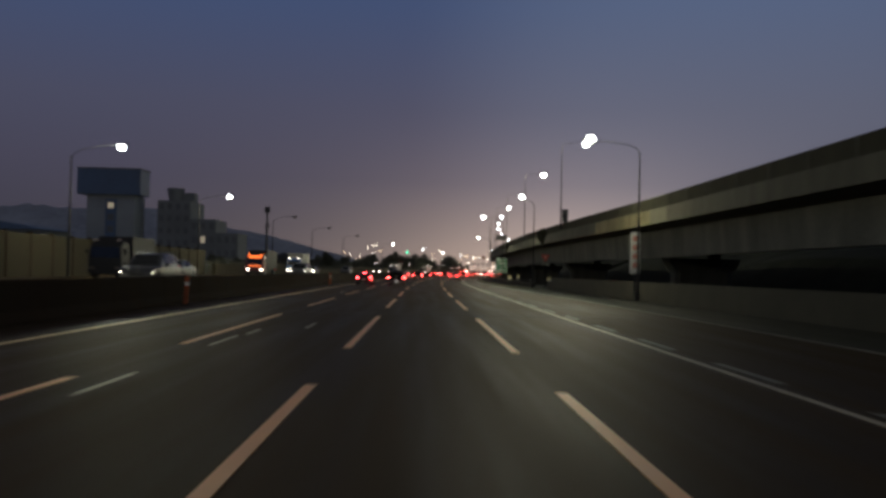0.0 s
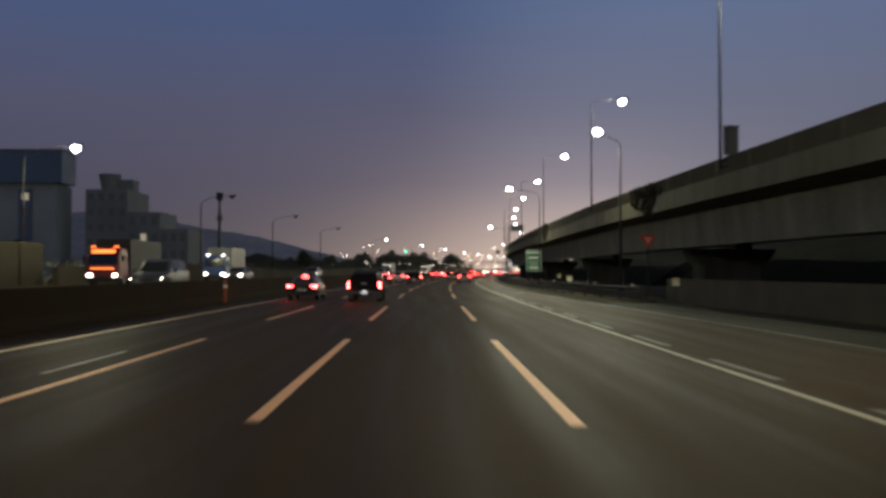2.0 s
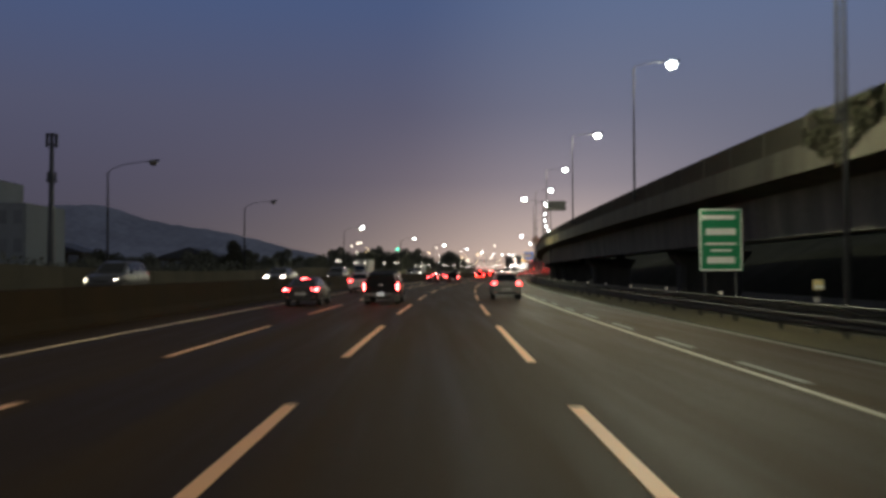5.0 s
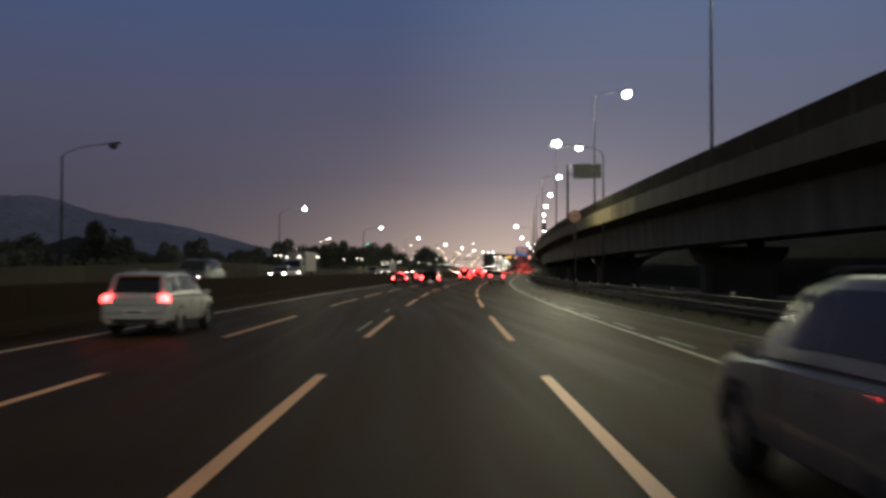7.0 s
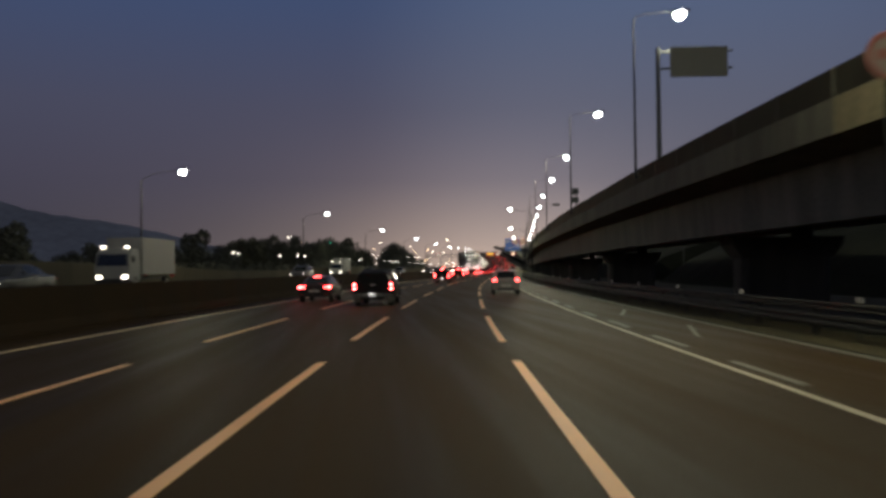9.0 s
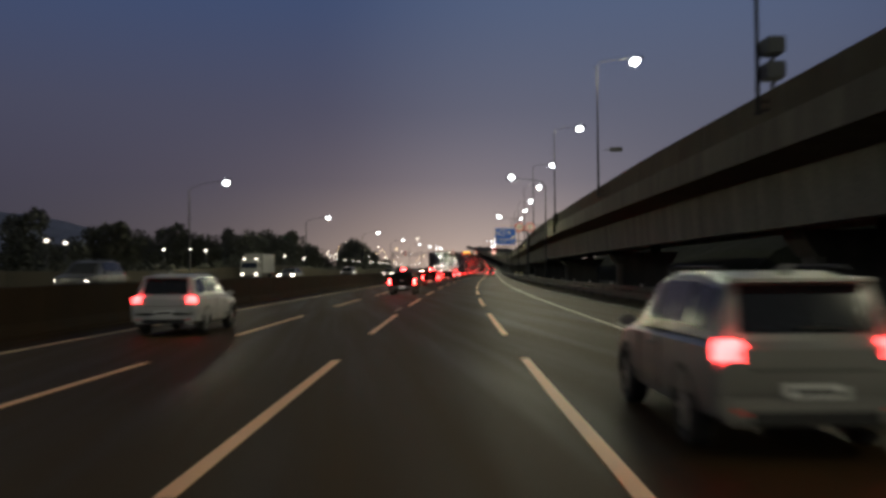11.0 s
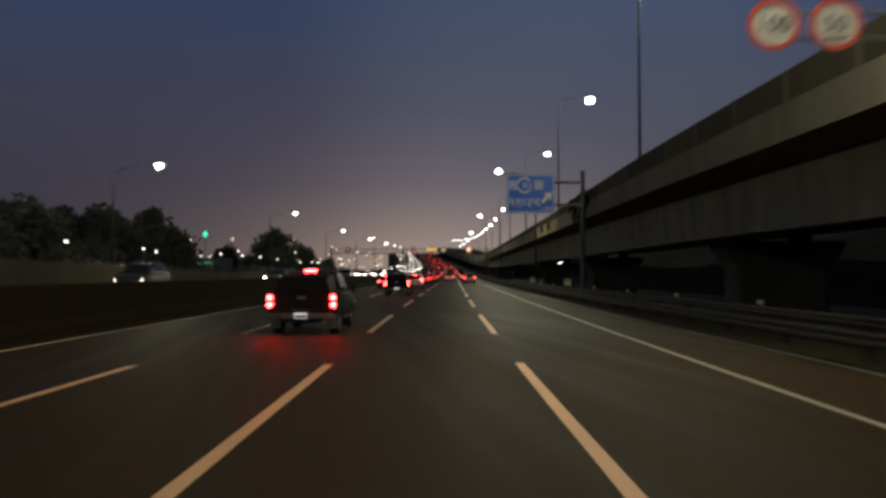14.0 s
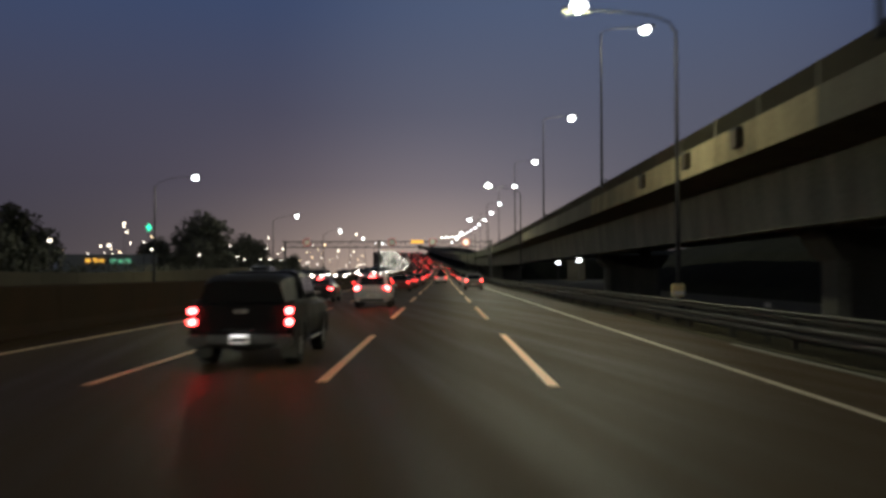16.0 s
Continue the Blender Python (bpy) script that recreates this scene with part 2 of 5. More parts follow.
CARGO_WHITE = material("cargo_box_white", (0.24, 0.24, 0.225), 0.5, vary=0.2, scale=0.8, fine=14, bump=0.05)

TAIL = glow("tail_light", (1.0, 0.045, 0.045), 13.0)
BRAKE = glow("brake_light", (1.0, 0.030, 0.030), 70.0)
BRAKE_HARD = glow("hard_brake_light", (1.0, 0.0075, 0.0075), 230.0)
TAIL_DIM = glow("tail_light_far", (1.0, 0.035, 0.03), 7.0)
HEAD = glow("headlight", (1.0, 0.88, 0.70), 20.0)
HEAD_DIM = glow("lorry_headlight", (1.0, 0.92, 0.78), 5.0)
HEAD_FAR = glow("far_headlight", (1.0, 0.93, 0.80), 24.0)
MARKER = glow("marker_light", (1.0, 0.20, 0.04), 2.0)
LAMPGLASS = glow("street_lamp_lens", (0.93, 0.98, 1.0), 9.0)
LIT = glow("lit_window", (1.0, 0.86, 0.62), 0.16)
GREENLIT = glow("green_signal", (0.03, 0.85, 0.45), 2.2)
YELLOWLIT = glow("amber_board", (1.0, 0.55, 0.08), 0.9)


def paint(name, colour, metal=0.3):
    return material(name, colour, 0.38, metal, vary=0.08, scale=1.2, fine=60, bump=0.01, coat=0.35)


# ---- mesh helpers ----
def mesh_of(bm, name, mat, smooth=False):
    me = bpy.data.meshes.new(name)
    bmesh.ops.recalc_face_normals(bm, faces=bm.faces)
    bm.to_mesh(me)
    bm.free()
    if mat:
        me.materials.append(mat)
    if smooth:
        me.polygons.foreach_set("use_smooth", [True] * len(me.polygons))
        me.set_sharp_from_angle(angle=radians(38))
    return me


def part(name, bm, mat, parent, label="", m=None, smooth=False):
    me = bm if isinstance(bm, bpy.types.Mesh) else mesh_of(bm, name, mat, smooth)
    ob = new(name, me)
    if parent:
        ob.parent = parent
    if m is not None:
        ob.matrix_basis = m
    if label:
        ob["label"] = label
    return ob


def thing(name, label, category, group="", m=None):
    ob = tagged(new(name), label, category, group)
    ob.empty_display_size = 0.3
    if m is not None:
        ob.matrix_basis = m
    return ob


def structure(name, bm, mat, label="", category="", smooth=False):
    ob = part(name, bm, mat, None, smooth=smooth)
    return tagged(ob, label, category, kind="structure")


def box(bm, c, s, bevel=0.0, m=None):
    """A bevelled box of centre c and size s."""
    made = bmesh.ops.create_cube(bm, size=1)["verts"]
    mat4 = Matrix.LocRotScale(c, None, s)
    bmesh.ops.transform(bm, matrix=(m @ mat4) if m else mat4, verts=made)
    if bevel:
        edges = list({e for v in made for e in v.link_edges})
        bmesh.ops.bevel(bm, geom=edges, offset=bevel, segments=2, affect="EDGES")
    return bm


def tube(bm, a, b, r0, r1=None, seg=10):
    """A tapered round bar from a to b."""
    a, b = Vector(a), Vector(b)
    r1 = r0 if r1 is None else r1
    d = b - a
    q = Matrix.Translation((a + b) / 2) @ d.to_track_quat("Z", "Y").to_matrix().to_4x4()
    bmesh.ops.create_cone(bm, cap_ends=True, segments=seg, radius1=r0, radius2=r1, depth=d.length, matrix=q)
    return bm


def loft(bm, rings, caps=True):
    rows = [[bm.verts.new(p) for p in ring] for ring in rings]
    n = len(rows[0])
    for a, b in zip(rows, rows[1:]):
        for i in range(n):
            j = (i + 1) % n
            bm.faces.new((a[i], a[j], b[j], b[i]))
    if caps:
        bm.faces.new(rows[0])
        bm.faces.new(rows[-1])
    return bm


def bent(bm, points, r, seg=8, r_end=None):
    """A round bar through points."""
    rings = []
    pts = [Vector(p) for p in points]
    for i, p in enumerate(pts):
        d = (pts[min(i + 1, len(pts) - 1)] - pts[max(i - 1, 0)]).normalized()
        q = d.to_track_quat("Z", "Y")
        k = r if r_end is None else r + (r_end - r) * i / (len(pts) - 1)
        rings.append([p + q @ Vector((k * math.cos(2 * math.pi * s / seg), k * math.sin(2 * math.pi * s / seg), 0)) for s in range(seg)])
    return loft(bm, rings)


def sweep(bm, profile, ys):
    """A closed profile of (lat, z), a function of y, carried along the road."""
    return loft(bm, [[at(y, a, z) for a, z in profile(y)] for y in ys])


def steps(a, b, d):
    n = max(1, round((b - a) / d))
    return [a + (b - a) * i / n for i in range(n + 1)]


def slab(bm, quad, thick):
    """A thin plate on four corners, grown along its normal."""
    q = [Vector(p) for p in quad]
    nrm = (q[1] - q[0]).cross(q[3] - q[0]).normalized() * thick
    return loft(bm, [q, [p + nrm for p in q]])


def writing(name, text, size, mat, parent, m, label=""):
    cu = bpy.data.curves.new(name, "FONT")
    cu.body, cu.size, cu.extrude, cu.align_x, cu.align_y = text, size, 0.004, "CENTER", "CENTER"
    tmp = new("lettering_source", cu)
    bpy.context.view_layer.update()
    me = bpy.data.meshes.new_from_object(tmp.evaluated_get(bpy.context.evaluated_depsgraph_get()))
    bpy.data.objects.remove(tmp)
    bpy.data.curves.remove(cu)
    me.materials.clear()
    me.materials.append(mat)
    return part(name, me, mat, parent, label, m)


# ---- ground and road ----
def ground_sheet():
    bm = bmesh.new()
    xs = [-3200, -1500, -700, -300, -120, -60, -28.2, 40, 100, 250, 600, 1500, 3200]
    ys = [-400, -100, 0, 150, 300, 450, 500, 530, 560, 600, 640, 720, 800, 880, 960, 1040, 1150, 1500, 2200, 3500]
    rows = [[bm.verts.new((x, y, -0.12)) for x in xs] for y in ys]
    for a, b in zip(rows, rows[1:]):
        for i in range(len(xs) - 1):
            bm.faces.new((a[i], a[i + 1], b[i + 1], b[i]))
    return bm


structure("ground", ground_sheet(), GRASS, "dark dry verge and open ground beside the motorway", "ground")

FAR = 1180
LONG = steps(-60, 560, 5) + steps(570, FAR, 10)
road = structure("road", sweep(bmesh.new(), lambda y: [(-11.0, -0.1 - rise(y)), (edge_r(y) - 0.1, -0.1 - rise(y)), (edge_r(y) - 0.1, 0.0), (-11.0, 0.0)], LONG),
                 ASPHALT, "dark worn asphalt carriageway of a motorway", "road")
structure("shoulder", sweep(bmesh.new(), lambda y: [(edge_r(y) - 0.1, -0.11 - rise(y)), (par(y) + 3.2, -0.11 - rise(y)), (par(y) + 3.2, 0.004), (edge_r(y) - 0.1, 0.004)], LONG),
          PAVED, "grey paved hard shoulder beside the motorway", "pavement")
OVER = 0.65  # the oncoming carriageway lies a little higher
structure("road", sweep(bmesh.new(), lambda y: [(-29.4, -0.1 - rise(y)), (-11.7, -0.1 - rise(y)), (-11.7, OVER), (-29.4, OVER)], LONG),
          ASPHALT, "asphalt carriageway for the oncoming traffic", "road")


def barrier_profile(y):
    c, h = -11.35, table(y, [(0, 1.22), (130, 1.24), (240, 1.34), (430, 1.40), (2000, 1.40)])
    return [(c - 0.33, -0.05), (c + 0.33, -0.05), (c + 0.31, 0.10), (c + 0.15, 0.36), (c + 0.11, h - 0.04), (c + 0.08, h), (c - 0.08, h), (c - 0.11, h - 0.04), (c - 0.15, 0.36), (c - 0.31, 0.10)]


median = thing("median_barrier", "dull brown concrete median barrier along the motorway", "barrier")
tagged(median, kind="structure")
y = -40.0
while y < 560:
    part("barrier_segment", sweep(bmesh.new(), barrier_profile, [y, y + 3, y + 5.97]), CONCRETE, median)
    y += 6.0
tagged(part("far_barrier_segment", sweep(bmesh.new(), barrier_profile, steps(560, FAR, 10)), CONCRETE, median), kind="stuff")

# lane markings: broken lines as they were painted, then a steady pattern
STARTS = [-39.5, -19.5, 1.0, 20.6, 40.6, 60.2, 80.9, 106.3, 125.5, 142.0, 160.0, 178.5, 196.8, 216.5, 230.8, 246.2, 264.0,
          281.5, 298.7, 317.5, 336.5, 356.0, 375.0, 394.8, 413.8, 433.2]
STARTS += [433.2 + 19.4 * k for k in range(1, 26)]


def marking(y0, y1, lat, width, mat, parent, name="dash", z=0.010):
    f = (lambda y: lat) if not callable(lat) else lat
    bm = sweep(bmesh.new(), lambda y: [(f(y) - width / 2, z - 0.02), (f(y) + width / 2, z - 0.02), (f(y) + width / 2, z), (f(y) - width / 2, z)],
               steps(y0, y1, 5))
    return part(name, bm, mat, parent)


def broken_line(lat, width, label, shift=0.0):
    line = thing("lane_line", label, "road marking", "broken lane lines")
    tagged(line, kind="structure")
    for s in STARTS:
        end = s + shift + (12.0 if s < 100 else 11.0)
        ln = 13.4 if s == 20.6 else 12.0 if s < 100 else 10.0 if s == 230.8 else 11.0 if lat > 0 else 10.2
        marking(end - ln, end, lat, width, LINE, line)
    return line


broken_line(-1.8, 0.17, "broken warm white lane line on dark asphalt")
broken_line(1.8, 0.17, "broken warm white lane line on dark asphalt", -0.4)
broken_line(-5.4, 0.15, "broken warm white lane line on dark asphalt", 0.3)
solid_lat = lambda y: table(y, [(0, -8.9), (130, -8.8), (250, -9.15), (340, -9.4), (2000, -9.4)])
line = tagged(thing("edge_line", "solid yellowish edge line beside the median barrier", "road marking"), kind="structure")
marking(-60, FAR, solid_lat, 0.15, EDGE_LINE, line, "stripe")
line = tagged(thing("edge_line", "solid pale edge line between carriageway and shoulder", "road marking"), kind="structure")
marking(-60, FAR, 5.25, 0.13, SIDE_LINE, line, "stripe")
line = tagged(thing("shoulder_line", "worn pale outer line of the shoulder", "road marking"), kind="structure")
marking(-60, 420, lambda y: edge_r(y) - 0.25, 0.16, WORN, line, "stripe", 0.014)
line = tagged(thing("merge_line", "short worn dashes beside the edge line", "road marking"), kind="structure")
k = 8.0
while k < 300:
    marking(k, k + 3.2, 5.62, 0.17, WORN, line)
    k += 6.2
for lat in (-15.6, -19.2, -22.8):
    line = tagged(thing("lane_line", "broken white lane line of the oncoming carriageway", "road marking", "oncoming lane lines"), kind="structure")
    for s in STARTS[:26]:
        marking(s + 4, s + 15, lat, 0.15, WORN, line, z=OVER + 0.01)
# faint paint of an old layout, low on the shoulder
line = tagged(thing("chevron_marking", "worn pale chevron paint on the shoulder", "road marking"), kind="structure")
for y0 in (118, 246, 256):
    bm = bmesh.new()
    a, b = 6.6, edge_r(y0) - 1.0
    loft(bm, [[at(y0, a, z), at(y0 + 0.5, a, z), at(y0 + 4.5, b, z), at(y0 + 4.0, b, z)] for z in (0.0, 0.014)])
    part("chevron_bar", bm, WORN, line)

line = tagged(thing("old_marking", "short worn traces of older lane paint", "road marking"), kind="structure")
for y0, y1, lat in ((11.6, 14.0, -4.67), (19.2, 22.0, -4.75), (22.6, 24.4, -4.62), (25.4, 27.8, -3.5), (65.0, 69.0, -6.2), (200.0, 204.4, -2.26), (211.2, 213.6, -2.32), (312.3, 316.2, -2.05)):
    marking(y0, y1, lat, 0.08, SIDE_LINE, line, z=0.009)
JOINT = material("expansion_joint", (0.05, 0.045, 0.038), 0.6, 0.1, vary=0.3, scale=4, fine=40, bump=0.2)
for y0 in (34.9,):
    t = tagged(thing("expansion_joint", "steel expansion joint across the carriageway", "road joint"), kind="structure")
    for k in range(5):
        marking(y0 + 0.0, y0 + 0.16, -9.2 + 3.9 * k, 3.86, JOINT, t, "joint_segment", 0.008)

# ---- guard rail on the right ----
rail = tagged(thing("guard_rail", "galvanised steel guard rail with two beams beside the shoulder", "guard rail"), kind="structure")


def beam(z, y):
    c = rail_r(y)
    return [(c, z - 0.155), (c - 0.05, z - 0.11), (c - 0.05, z - 0.05), (c, z), (c - 0.05, z + 0.05), (c - 0.05, z + 0.11), (c, z + 0.155),
            (c + 0.006, z + 0.155), (c - 0.044, z + 0.11), (c - 0.044, z + 0.05), (c + 0.006, z), (c - 0.044, z - 0.05), (c - 0.044, z - 0.11), (c + 0.006, z - 0.155)]


y = 98.0
while y < 560:
    for z in (0.42, 0.76):
        ys = [y, y + 2, y + 3.98]
        w = 1.0 if z < 0.5 else 0.62
        part("beam", sweep(bmesh.new(), lambda v, z=z, w=w: [(a, z + (b - z) * w) for a, b in beam(z, v)], ys), STEEL, rail)
    part("post", box(bmesh.new(), at(y, rail_r(y) + 0.10, 0.42), (0.11, 0.14, 0.86), 0.015), STEEL, rail)
    y += 4.0
for z in (0.42, 0.76):
    tagged(part("far_beam", sweep(bmesh.new(), lambda v, z=z: beam(z, v), steps(560, FAR, 10)), STEEL, rail), kind="stuff")

structure("verge", sweep(bmesh.new(), lambda y: [(edge_r(y) - 0.02, -0.1), (rail_r(y) + 0.9, -0.1), (rail_r(y) + 0.9, 0.06), (edge_r(y) - 0.02, 0.022)], steps(98, 560, 5) + steps(570, FAR, 10)),
          VERGE, "narrow olive dirt verge under the guard rail", "verge")

# low concrete wall before the rail begins
low = tagged(thing("low_wall", "low weathered concrete wall beside the slip road", "wall"), kind="structure")
y = -60.0
while y < 97:
    f = lambda v: table(v, [(-60, 15.2), (60, 14.7), (98, 13.6)])
    h = 1.28
    part("wall_segment", sweep(bmesh.new(), lambda v: [(f(v), -0.1), (f(v) + 0.3, -0.1), (f(v) + 0.26, h), (f(v) + 0.04, h)], [y, y + 3.97]), LOWCONCRETE, low)
    y += 4.0
for yy in [100 + 8.0 * k for k in range(42)]:
    t = thing("delineator", "dark post with a white reflector behind the guard rail", "delineator", "reflectors along the rail", stand(yy, rail_r(yy) + 0.25 if yy > 98 else 10.9))
    part("stem", tube(bmesh.new(), (0, 0, 0), (0, 0, 0.93), 0.035, 0.03, 8), DARKMETAL, t)
    part("reflector", box(bmesh.new(), (0, -0.035, 0.92), (0.10, 0.02, 0.12), 0.004), SIGNDULL, t)

# ---- viaduct beside the road ----
viaduct = tagged(thing("viaduct", "long concrete viaduct with a noise screen above the shoulder", "viaduct"), kind="structure")
V0, V1 = -70, FAR
part("deck", sweep(bmesh.new(), lambda y: [(par(y) + 0.06, par_low(y) + 0.02), (par(y) + 1.9, par_low(y) - 0.18), (par(y) + 10.1, par_low(y) - 0.18), (par(y) + 11.9, par_low(y) + 0.02),
                                           (par(y) + 11.9, par_low(y) + 0.32), (par(y) + 0.06, par_low(y) + 0.32)], steps(V0, 560, 6) + steps(572, V1, 12)), VIADUCT, viaduct)
for a, deep in ((1.7, 2.1), (6.6, 1.5), (10.0, 1.5)):
    part("girder", sweep(bmesh.new(), lambda y, a=a, deep=deep: [(par(y) + a + 0.15, par_low(y) - deep), (par(y) + a + 0.75, par_low(y) - deep), (par(y) + a + 0.75, par_low(y) - 0.19), (par(y) + a, par_low(y) - 0.19)],
                         steps(V0, 560, 6) + steps(572, V1, 12)), GIRDER, viaduct)
y = -60.0
while y < 560:
    rim = lambda v: [(par(v), par_low(v)), (par(v) + 0.34, par_low(v) + 0.33), (par(v) + 0.30, par_low(v) + 1.0), (par(v) + 0.02, par_low(v) + 1.0)]
    # panels near the low lamps take the yellow colour that stands for lamp light
    part("parapet_panel", sweep(bmesh.new(), rim, [y, y + 3.96]), LAMPLIT if 56 < y < 75 or 224 < y < 247 or 418 < y < 452 else VIADUCT, viaduct)
    y += 4.0
tagged(part("far_parapet", sweep(bmesh.new(), rim, steps(560, V1, 12)), VIADUCT, viaduct), kind="stuff")
tagged(part("rear_parapet", sweep(bmesh.new(), lambda v: [(par(v) + 11.6, par_low(v)), (par(v) + 11.95, par_low(v)), (par(v) + 11.9, par_low(v) + 1.1), (par(v) + 11.65, par_low(v) + 1.1)],
                                  steps(V0, V1, 12)), VIADUCT, viaduct), kind="stuff")
screen = tagged(thing("noise_screen", "olive-grey louvred noise screen on the viaduct parapet", "noise barrier"), kind="structure")
y = -60.0
while y < 560:
    t0 = lambda v: par_low(v) + 1.004
    n = 11
    bm = bmesh.new()
    for i in range(n):
        sweep(bm, lambda v: [(par(v) + 0.10, t0(v) + (par_top(v) - t0(v)) * i / n), (par(v) + 0.18, t0(v) + (par_top(v) - t0(v)) * i / n),
                             (par(v) + 0.16, t0(v) + (par_top(v) - t0(v)) * (i + 0.9) / n), (par(v) + 0.05, t0(v) + (par_top(v) - t0(v)) * (i + 0.86) / n)], [y + 0.08, y + 3.92])
    part("screen_panel", bm, PANEL, screen)
    part("post", box(bmesh.new(), at(y, par(y) + 0.13, (t0(y) + par_top(y)) / 2), (0.14, 0.12, par_top(y) - t0(y) + 0.02)), PANEL, screen)
    y += 4.0
tagged(part("far_screen", sweep(bmesh.new(), lambda v: [(par(v) + 0.1, par_low(v) + 1.0), (par(v) + 0.18, par_low(v) + 1.0), (par(v) + 0.18, par_top(v)), (par(v) + 0.1, par_top(v))], steps(560, V1, 12)),
            PANEL, screen), kind="stuff")


def pier(y):
    t = thing("viaduct_pier", "broad concrete pier with a slightly flared head under the viaduct", "pier", "piers of the viaduct", stand(y, par(y) + 6.0))
    top = par_low(y) - 2.1
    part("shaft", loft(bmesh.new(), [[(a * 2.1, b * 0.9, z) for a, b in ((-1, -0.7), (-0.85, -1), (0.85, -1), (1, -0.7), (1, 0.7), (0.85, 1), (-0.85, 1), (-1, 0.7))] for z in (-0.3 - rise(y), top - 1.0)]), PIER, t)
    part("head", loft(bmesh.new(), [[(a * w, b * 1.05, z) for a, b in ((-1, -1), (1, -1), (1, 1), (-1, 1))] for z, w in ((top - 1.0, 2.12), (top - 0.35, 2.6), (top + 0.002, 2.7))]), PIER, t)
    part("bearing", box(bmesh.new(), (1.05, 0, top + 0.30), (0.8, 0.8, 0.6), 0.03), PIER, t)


for y in [27 + 40 * k for k in range(20) if k not in (12, 13)]:
    pier(y)

# dry ivy hanging over the screen and parapet in places
def ivy(seed, y0, y1, n, over):
    g = random.Random(seed)
    verts, faces = [], []
    while len(faces) < n:
        y = g.uniform(y0, y1)
        end = min(1.0, (y - y0) / 2.5, (y1 - y) / 2.5)
        top = par_top(y) + over * (0.35 + 0.9 * noise.noise(Vector((y * 0.55, seed, 0)))) * end
        low = par_low(y) + 0.9 - 1.5 * (0.5 + noise.noise(Vector((y * 0.4, seed, 7)))) * end
        z = g.uniform(low, top)
        if noise.noise(Vector((y * 0.9, z * 1.1, seed))) < -0.22:
            continue
        p = at(y, par(y) + (g.uniform(-0.10, 0.04) if z < par_top(y) else g.uniform(-0.12, 0.3)), z)
        u = Vector((g.gauss(0, 0.5), g.gauss(0, 1), g.gauss(0, 1))).normalized() * g.uniform(0.04, 0.10)
        w = u.orthogonal().normalized() * g.uniform(0.03, 0.08)
        i = len(verts)
        verts += [tuple(p - u), tuple(p + w), tuple(p + u), tuple(p - w)]
        faces.append((i, i + 1, i + 2, i + 3))
    me = bpy.data.meshes.new("ivy")
    me.from_pydata(verts, [], faces)
    me.materials.append(IVY)
    tagged(new("ivy", me), "dry dark ivy hanging over the viaduct's noise screen", "ivy", "ivy on the viaduct", "stuff")


for k, (y0, y1, n, over) in enumerate(((101, 108, 1800, 0.1), (150.5, 156, 1900, 0.2), (358.2, 362.2, 1500, 0.1), (403, 412, 1800, 0.1))):
    ivy(31 + k, y0, y1, n, over)

# a few dark squares on the viaduct's face, built as boxes
for y in (425.5, 431.0, 438.0):
    t = thing("service_box", "small dark brown box on the viaduct parapet", "service box", "boxes on the viaduct", stand(y, par(y) - 0.16, par_low(y) + 0.42))
    part("case", box(bmesh.new(), (0.06, 0, 0.15), (0.20, 0.62, 0.55), 0.03), BROWN_BOX, t)
    part("lid", box(bmesh.new(), (0.05, 0, 0.45), (0.26, 0.70, 0.04), 0.01), DARKMETAL, t)


# ---- street lamps ----
def lamp_head(parent, x, z, tilt, lit, power, lean, colour=(1.0, 0.97, 0.66)):
    m = pose(x, 0, z, 0, tilt, 0)
    bm = bmesh.new()
    loft(bm, [[(k, b * w, c * h) for b, c in ((-1, -0.3), (1, -0.3), (0.9, 0.6), (0.4, 1), (-0.4, 1), (-0.9, 0.6))] for k, w, h in ((-0.52, 0.09, 0.05), (-0.36, 0.21, 0.10), (0.30, 0.22, 0.12), (0.50, 0.09, 0.07))])
    head = part("lamp_head", bm, POLE, parent, m=m, smooth=True)
    # lens swollen towards a globe to stand for the lamp's round glare
    bm = bmesh.new()
    bmesh.ops.create_uvsphere(bm, u_segments=16, v_segments=9, radius=1.0, matrix=Matrix.LocRotScale((-0.06, 0, -0.14), None, (0.33, 0.28, 0.26)))
    part("lens", bm, LAMPGLASS if lit else SIGNBACK, head, "bright white lens" if lit else "unlit grey lens", smooth=True)
    if lit:
        data = bpy.data.lights.get("street_bulb_%d" % power) or bpy.data.lights.new("street_bulb_%d" % power, "POINT")
        data.energy, data.color, data.shadow_soft_size = power, colour, 0.15
        lamp = new("bulb", data)
        lamp.parent = parent
        lamp.matrix_basis = pose(x + (0.12 if lean < 0 else -0.12), 0, z - 0.75)


def high_lamp():
    """Lamp on the viaduct: pole bracketed to its edge, arm reaching over its deck."""
    t = thing("street_lamp", "tall lit street lamp on the viaduct's edge", "street lamp", "lamps on the viaduct")
    part("pole", tube(bmesh.new(), (0, 0, -0.42), (0, 0, 8.0), 0.075, 0.042, 12), LAMPPOLE, t)
    part("base", box(bmesh.new(), (0, 0, -0.44), (0.22, 0.22, 0.08), 0.02), LAMPPOLE, t)
    for z in (-0.34, -0.08):
        part("bracket", box(bmesh.new(), (0.21, 0, z), (0.34, 0.12, 0.06), 0.01), LAMPPOLE, t)
    part("arm", bent(bmesh.new(), [(0, 0, 7.9), (0.12, 0, 8.15), (0.6, 0, 8.3), (1.5, 0, 8.38), (2.2, 0, 8.4)], 0.028, 8, 0.022), LAMPPOLE, t)
    lamp_head(t, 2.5, 8.4, -6, True, LAMP_HIGH, 14)
    return t


